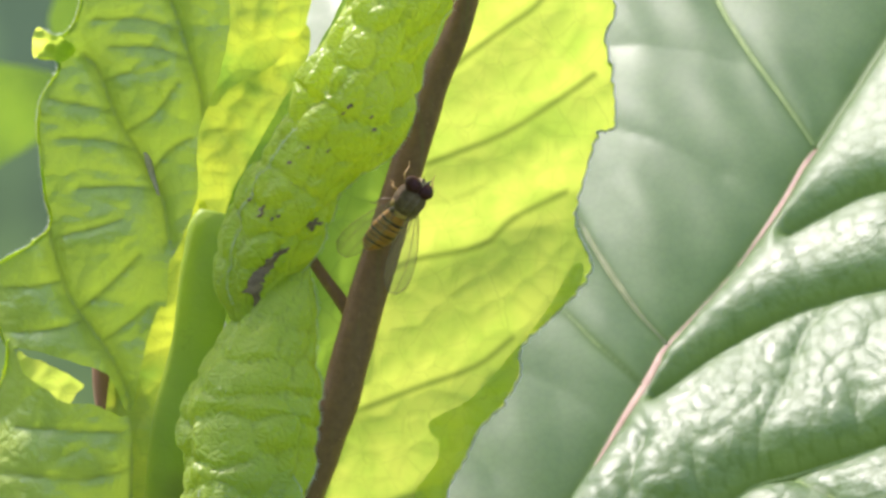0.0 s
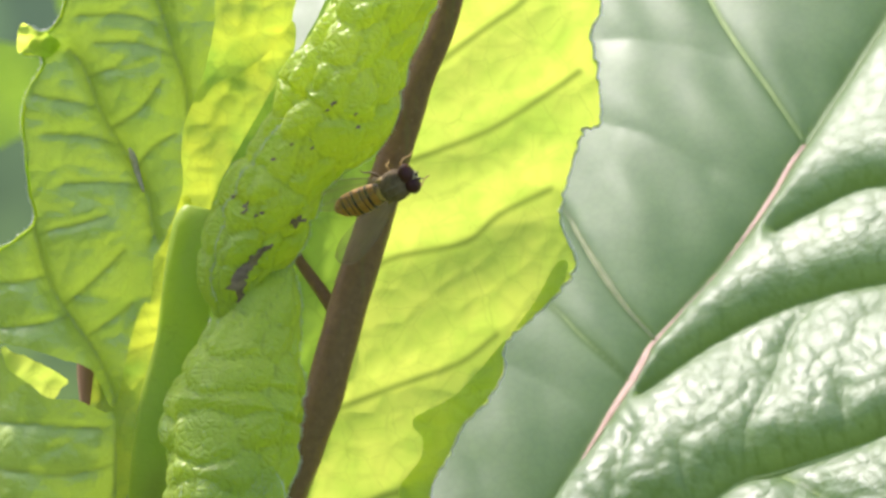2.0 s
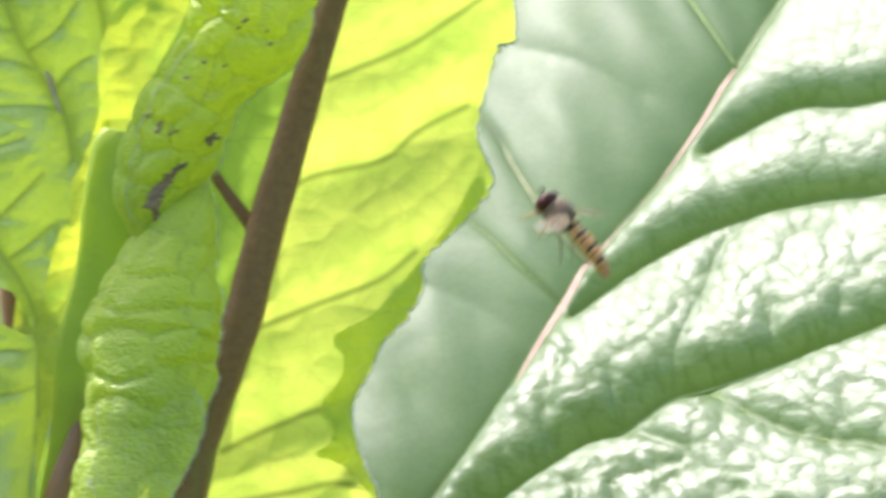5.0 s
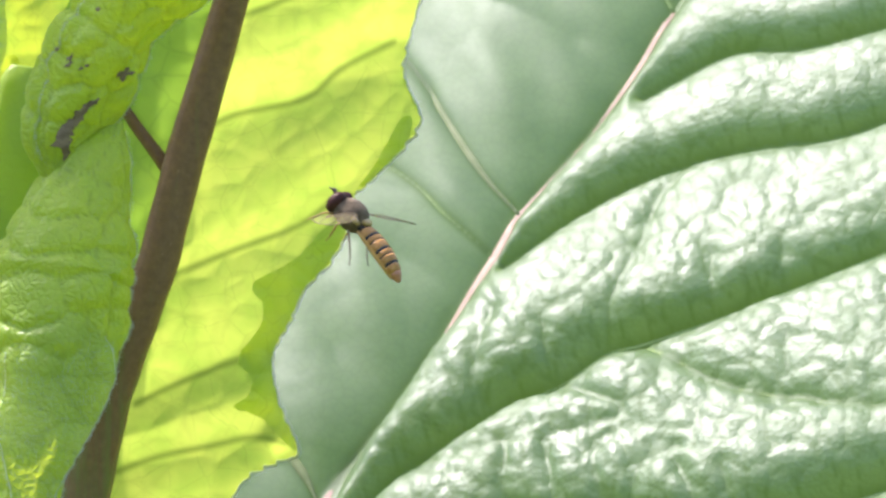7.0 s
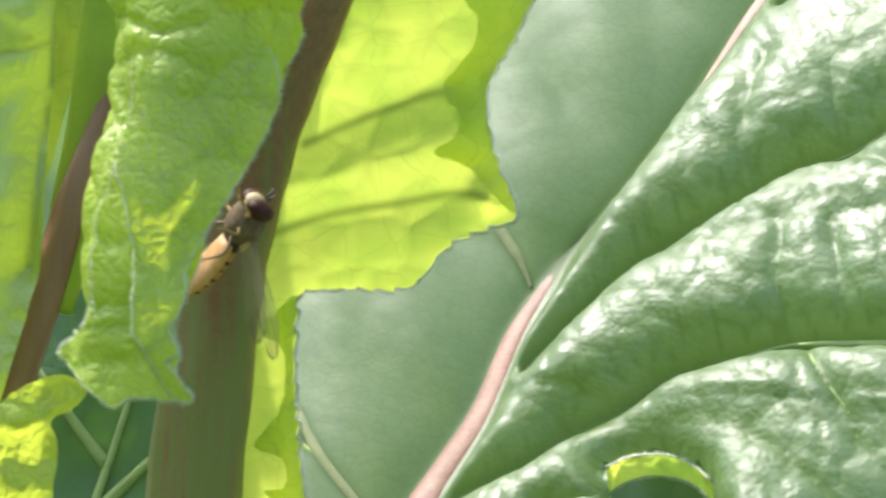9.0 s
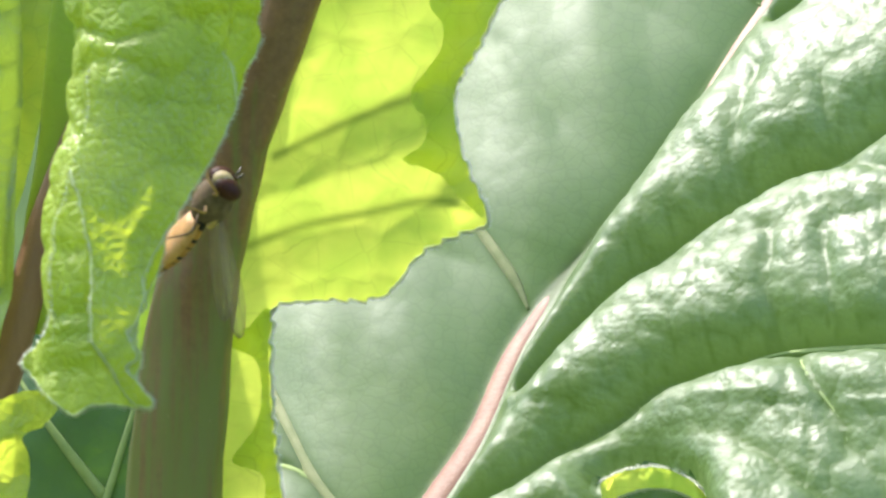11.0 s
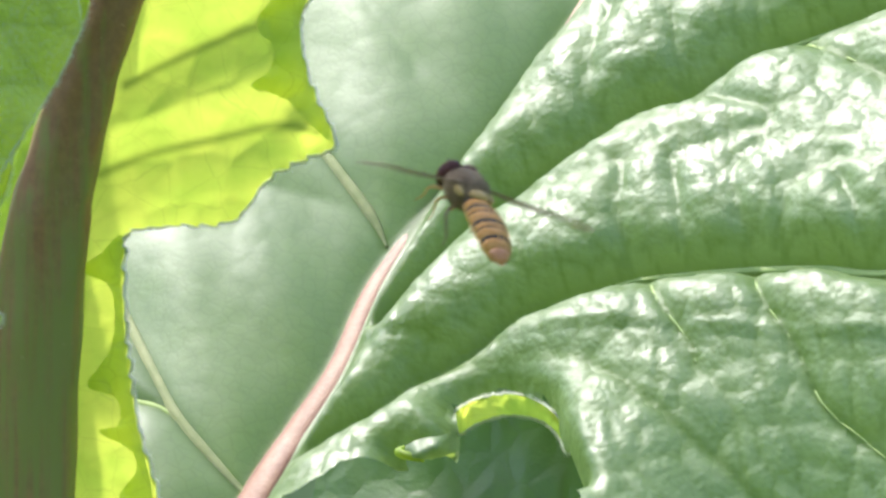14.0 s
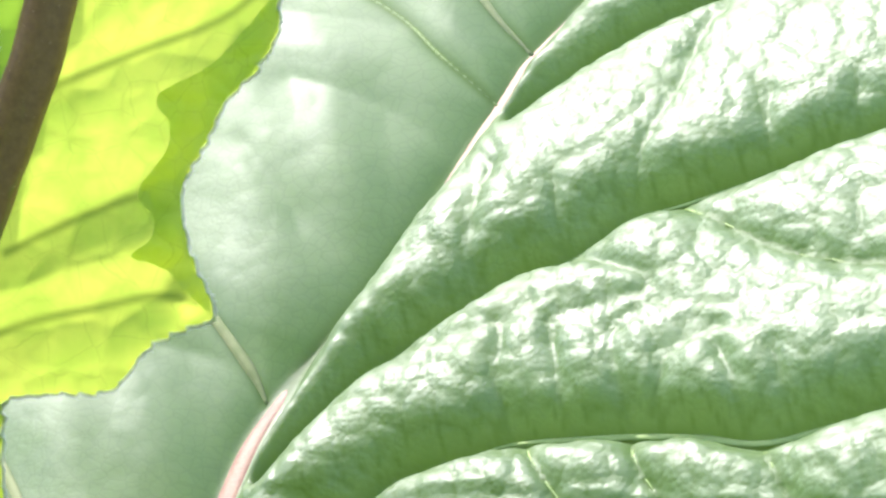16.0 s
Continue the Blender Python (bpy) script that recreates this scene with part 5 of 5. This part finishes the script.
        w = fly_part("wing", (np.array(v) + hinge, f), WING, fly, "clear veined wing", hinge)
        for line in ([(0, 0.1), (-3, 1.1), (-5.6, 1.48), (-7.9, 1.25)], [(0, 0), (-3, 0.5), (-6, 0.7), (-8.4, 0.4)], [(0, -0.1), (-3, -0.2), (-6.5, -0.3), (-8.2, -0.4)], [(-0.2, -0.2), (-2.5, -0.8), (-4.5, -1.1)], [(-7.4, 1.3), (-8.25, 0.5), (-7.9, -0.5), (-6.2, -1.18)]):
            q = spline([(x, y * s, 0.10 * math.sin(x * 0.8) + 0.03) for x, y in line], 4)
            fly_part("wing_vein", tube(q, [0.045, 0.034, 0.02], 6), LEG_BROWN, w)
        FLY_WING[s] = (w, hinge)
    return fly


FLY = hoverfly()

# seconds, head x and z, tail x and z, depth of the middle, lean of the body away from the viewer, and where its back points
FLIGHT = [
    (0, -1.36, 5.54, -5.67, 0.10, -5.2, -3.00, (0.25, -0.93, -0.2)),
    (0.15, -1.61, 6.09, -5.77, 1.48, -5.2, -3.00, (0.25, -0.93, -0.2)),
    (0.25, -1.23, 6.24, -6.39, 2.63, -5.2, -3.00, (0.25, -0.93, -0.2)),
    (0.5, -1.18, 6.02, -6.15, 2.80, -5.2, -3.00, (0.25, -0.93, -0.2)),
    (1.5, -1.00, 5.95, -7.16, 2.94, -5.2, -3.00, (0.25, -0.93, -0.2)),
    (3.5, 0.23, 6.40, -5.99, 3.40, -5.2, -3.00, (0.25, -0.93, -0.2)),
    (4, 0.18, 6.10, -6.01, 3.13, -5.2, -3.00, (0.25, -0.93, -0.2)),
    (4.1, 0.18, 5.79, -4.41, 1.83, -6.0, -3.00, (0.25, -0.93, -0.2)),
    (4.2, 22.02, -7.19, 24.81, -11.63, -2.0, 6.94, (0.55, -0.25, 0.75)),
    (4.3, 27.50, -5.47, 32.93, -10.57, -14.0, 4.50, (0.55, -0.25, 0.75)),
    (4.4, 15.08, -7.19, 19.41, -13.68, -24.0, 3.86, (0.55, -0.25, 0.75)),
    (4.5, 17.93, -6.50, 22.92, -12.84, -24.0, 3.25, (0.55, -0.25, 0.75)),
    (4.6, 16.61, 0.41, 22.28, -4.38, -24.0, 4.53, (0.55, -0.25, 0.75)),
    (4.8, 16.72, 3.13, 22.58, -2.24, -24.0, 3.55, (0.55, -0.25, 0.75)),
    (5, 17.55, -3.21, 23.62, -9.27, -24.0, 1.45, (0.55, -0.25, 0.75)),
    (5.2, 14.45, -7.73, 20.50, -12.71, -24.0, 3.79, (0.55, -0.25, 0.75)),
    (7.3, 3.12, -8.42, 8.63, -14.91, -24.0, 1.77, (0.55, -0.25, 0.75)),
    (7.4, 1.19, -13.26, 6.88, -19.96, -24.0, 0.45, (0.55, -0.25, 0.75)),
    (7.5, -1.13, -14.67, 4.17, -21.45, -24.0, 1.28, (0.55, -0.25, 0.75)),
    (7.6, -4.45, -16.76, 1.36, -23.14, -24.0, 1.09, (0.55, -0.25, 0.75)),
    (7.9, -4.92, -22.13, 1.42, -28.27, -24.0, 0.45, (0.55, -0.25, 0.75)),
    (8, -1.80, -25.23, 4.74, -31.44, -24.0, 0.45, (0.55, -0.25, 0.75)),
    (8.1, -7.27, -31.46, -0.62, -36.75, -24.0, 1.86, (0.55, -0.25, 0.75)),
    (8.3, -10.38, -31.41, -4.15, -35.84, -24.0, 4.15, (0.55, -0.25, 0.75)),
    (8.4, -11.07, -31.91, -4.50, -37.09, -24.0, 2.39, (0.5, 0.25, 0.85)),
    (8.5, -12.65, -31.30, -6.28, -37.44, -24.0, 0.45, (0.5, 0.25, 0.85)),
    (8.6, -12.62, -29.62, -7.18, -36.67, -24.0, 0.45, (0.5, 0.25, 0.85)),
    (8.7, -13.59, -30.85, -14.45, -39.20, -5.5, -2.20, (0.93, 0.24, 0.22)),
    (8.8, -12.95, -29.52, -16.34, -36.60, -5.8, -2.20, (0.93, 0.24, 0.22)),
    (9, -12.85, -29.17, -16.91, -35.03, -5.8, -2.20, (0.93, 0.24, 0.22)),
    (9.2, -13.09, -28.17, -17.00, -33.80, -5.8, -2.20, (0.93, 0.24, 0.22)),
    (11.3, -12.89, -27.55, -16.92, -32.36, -5.8, -2.20, (0.93, 0.24, 0.22)),
    (11.5, -12.92, -27.64, -17.00, -32.42, -5.8, -2.20, (0.93, 0.24, 0.22)),
    (11.8, -13.28, -27.45, -16.95, -32.89, -5.8, -2.20, (0.93, 0.24, 0.22)),
    (11.9, -7.52, -27.47, -4.70, -32.03, -8.0, 6.85, (0.5, 0.25, 0.85)),
    (12, 20.80, -33.75, 26.95, -37.08, -24.0, 5.18, (0.5, 0.25, 0.85)),
    (12.1, 15.84, -34.63, 21.07, -39.66, -24.0, 4.79, (0.5, 0.25, 0.85)),
    (12.3, 10.43, -31.77, 16.98, -36.55, -24.0, 3.14, (0.5, 0.25, 0.85)),
    (12.5, 9.86, -33.47, 16.82, -38.12, -24.0, 2.35, (0.5, 0.25, 0.85)),
    (12.8, 11.69, -34.06, 18.52, -38.33, -24.0, 3.28, (0.5, 0.25, 0.85)),
    (13, 8.64, -32.81, 15.93, -37.65, -24.0, 0.45, (0.5, 0.25, 0.85)),
    (13.1, 9.73, -34.22, 16.63, -38.54, -24.0, 3.09, (0.5, 0.25, 0.85)),
    (13.3, 12.57, -42.58, 16.29, -45.83, -24.0, 7.16, (0.55, -0.4, 0.75)),
    (13.5, 11.65, -44.02, 14.27, -48.06, -24.0, 7.24, (0.55, -0.4, 0.75)),
    (13.6, 11.48, -41.60, 13.73, -45.15, -24.0, 7.62, (0.55, -0.4, 0.75)),
    (13.7, 9.37, -39.09, 12.71, -43.07, -24.0, 6.98, (0.55, -0.4, 0.75)),
    (13.8, 10.76, -38.66, 14.23, -42.92, -24.0, 6.75, (0.55, -0.4, 0.75)),
    (13.9, 11.70, -31.84, 15.18, -35.56, -24.0, 7.05, (0.55, -0.4, 0.75)),
    (14, 11.91, -32.03, 15.44, -36.80, -24.0, 6.37, (0.55, -0.4, 0.75)),
    (14.1, 22.26, -30.70, 25.47, -34.15, -24.0, 7.31, (0.55, -0.4, 0.75)),
    (14.2, 21.90, -31.47, 25.39, -35.20, -24.0, 7.04, (0.55, -0.4, 0.75)),
    (14.3, 21.63, -24.06, 27.60, -27.42, -24.0, 5.36, (0.55, -0.4, 0.75)),
    (14.4, 17.32, -21.49, 23.18, -24.58, -24.0, 5.63, (0.55, -0.4, 0.75)),
    (14.5, 7.54, -17.99, 11.95, -20.44, -24.0, 7.09, (0.55, -0.4, 0.75)),
    (14.8, 2.89, -2.67, 7.30, -5.12, -24.0, 7.08, (0.55, -0.4, 0.75)),
    (16, -14.88, 40.54, -10.43, 38.14, -24.0, 7.08, (0.55, -0.4, 0.75)),
]
WINGS_FOLDED = ((0.0, 4.08), (8.85, 11.82))


def fly_pose(hx, hz, tx, tz, y, away, back):
    f = Vector((hx - tx, away, hz - tz)).normalized()
    up = Vector(back)
    up = (up - f * up.dot(f)).normalized()
    left = up.cross(f)
    m = Matrix((f, left, up)).transposed().to_4x4()
    c = at((hx + tx) / 2, y, (hz + tz) / 2)
    return Matrix.Translation(c) @ m @ Matrix.Translation((0.0005, 0, 0))


# where the tips of the resting wings point, and which way the membranes face
WINGS_AT_REST = {
    (1, True): ((-0.84, 0.42, -0.27), (0.1, -1, 0.1)), (-1, True): ((-0.67, 0.2, -0.7), (0.2, -1, 0)),
    (1, False): ((0.14, 0.1, -0.97), (0.95, -0.3, 0)), (-1, False): ((0.06, 0.0, -0.99), (0.92, -0.36, 0)),
}


def wing_rest(body, tip, facing):
    """The turn of a folded wing in the space of the fly."""
    turn = body.to_3x3().inverted()
    x, z = -(turn @ Vector(tip)).normalized(), turn @ Vector(facing)
    z = (z - x * z.dot(x)).normalized()
    return Matrix((x, z.cross(x), z)).transposed()


def motions():
    walk(FLY, [(t, fly_pose(*row)) for t, *row in FLIGHT])
    perch = {True: fly_pose(*[r for r in FLIGHT if r[0] == 3.5][0][1:]), False: fly_pose(*[r for r in FLIGHT if r[0] == 11.5][0][1:])}
    for s, (w, hinge) in FLY_WING.items():
        rows, last, fresh = [], None, False
        here = Matrix.Translation(Vector(hinge) * MM * FLY_SIZE)
        for k in range(int(16 * FPS) + 1):
            t = k / FPS
            rest = any(a <= t <= b for a, b in WINGS_FOLDED)
            early = t < 5
            if rest:
                turn = wing_rest(perch[early], *WINGS_AT_REST[(s, early)])
            else:
                turn = (pose(0, 0, 0, 0, 0, -s * 80) @ pose(0, 0, 0, s * (42 if k % 2 else -36), 0, 0)).to_3x3()
            if last and last[0] != rest:
                if last[0]:
                    rows.append((t - 1 / FPS, here @ last[1].to_4x4()))
                half = last[1].to_quaternion().slerp(turn.to_quaternion(), 0.5).to_matrix()
                rows.append((t, here @ half.to_4x4()))
                last, fresh = (rest, turn), True
                continue
            if fresh or not rest or k == 0 or k == int(16 * FPS):
                rows.append((t, here @ turn.to_4x4()))
            last, fresh = (rest, turn), False
        walk(w, rows)


motions()
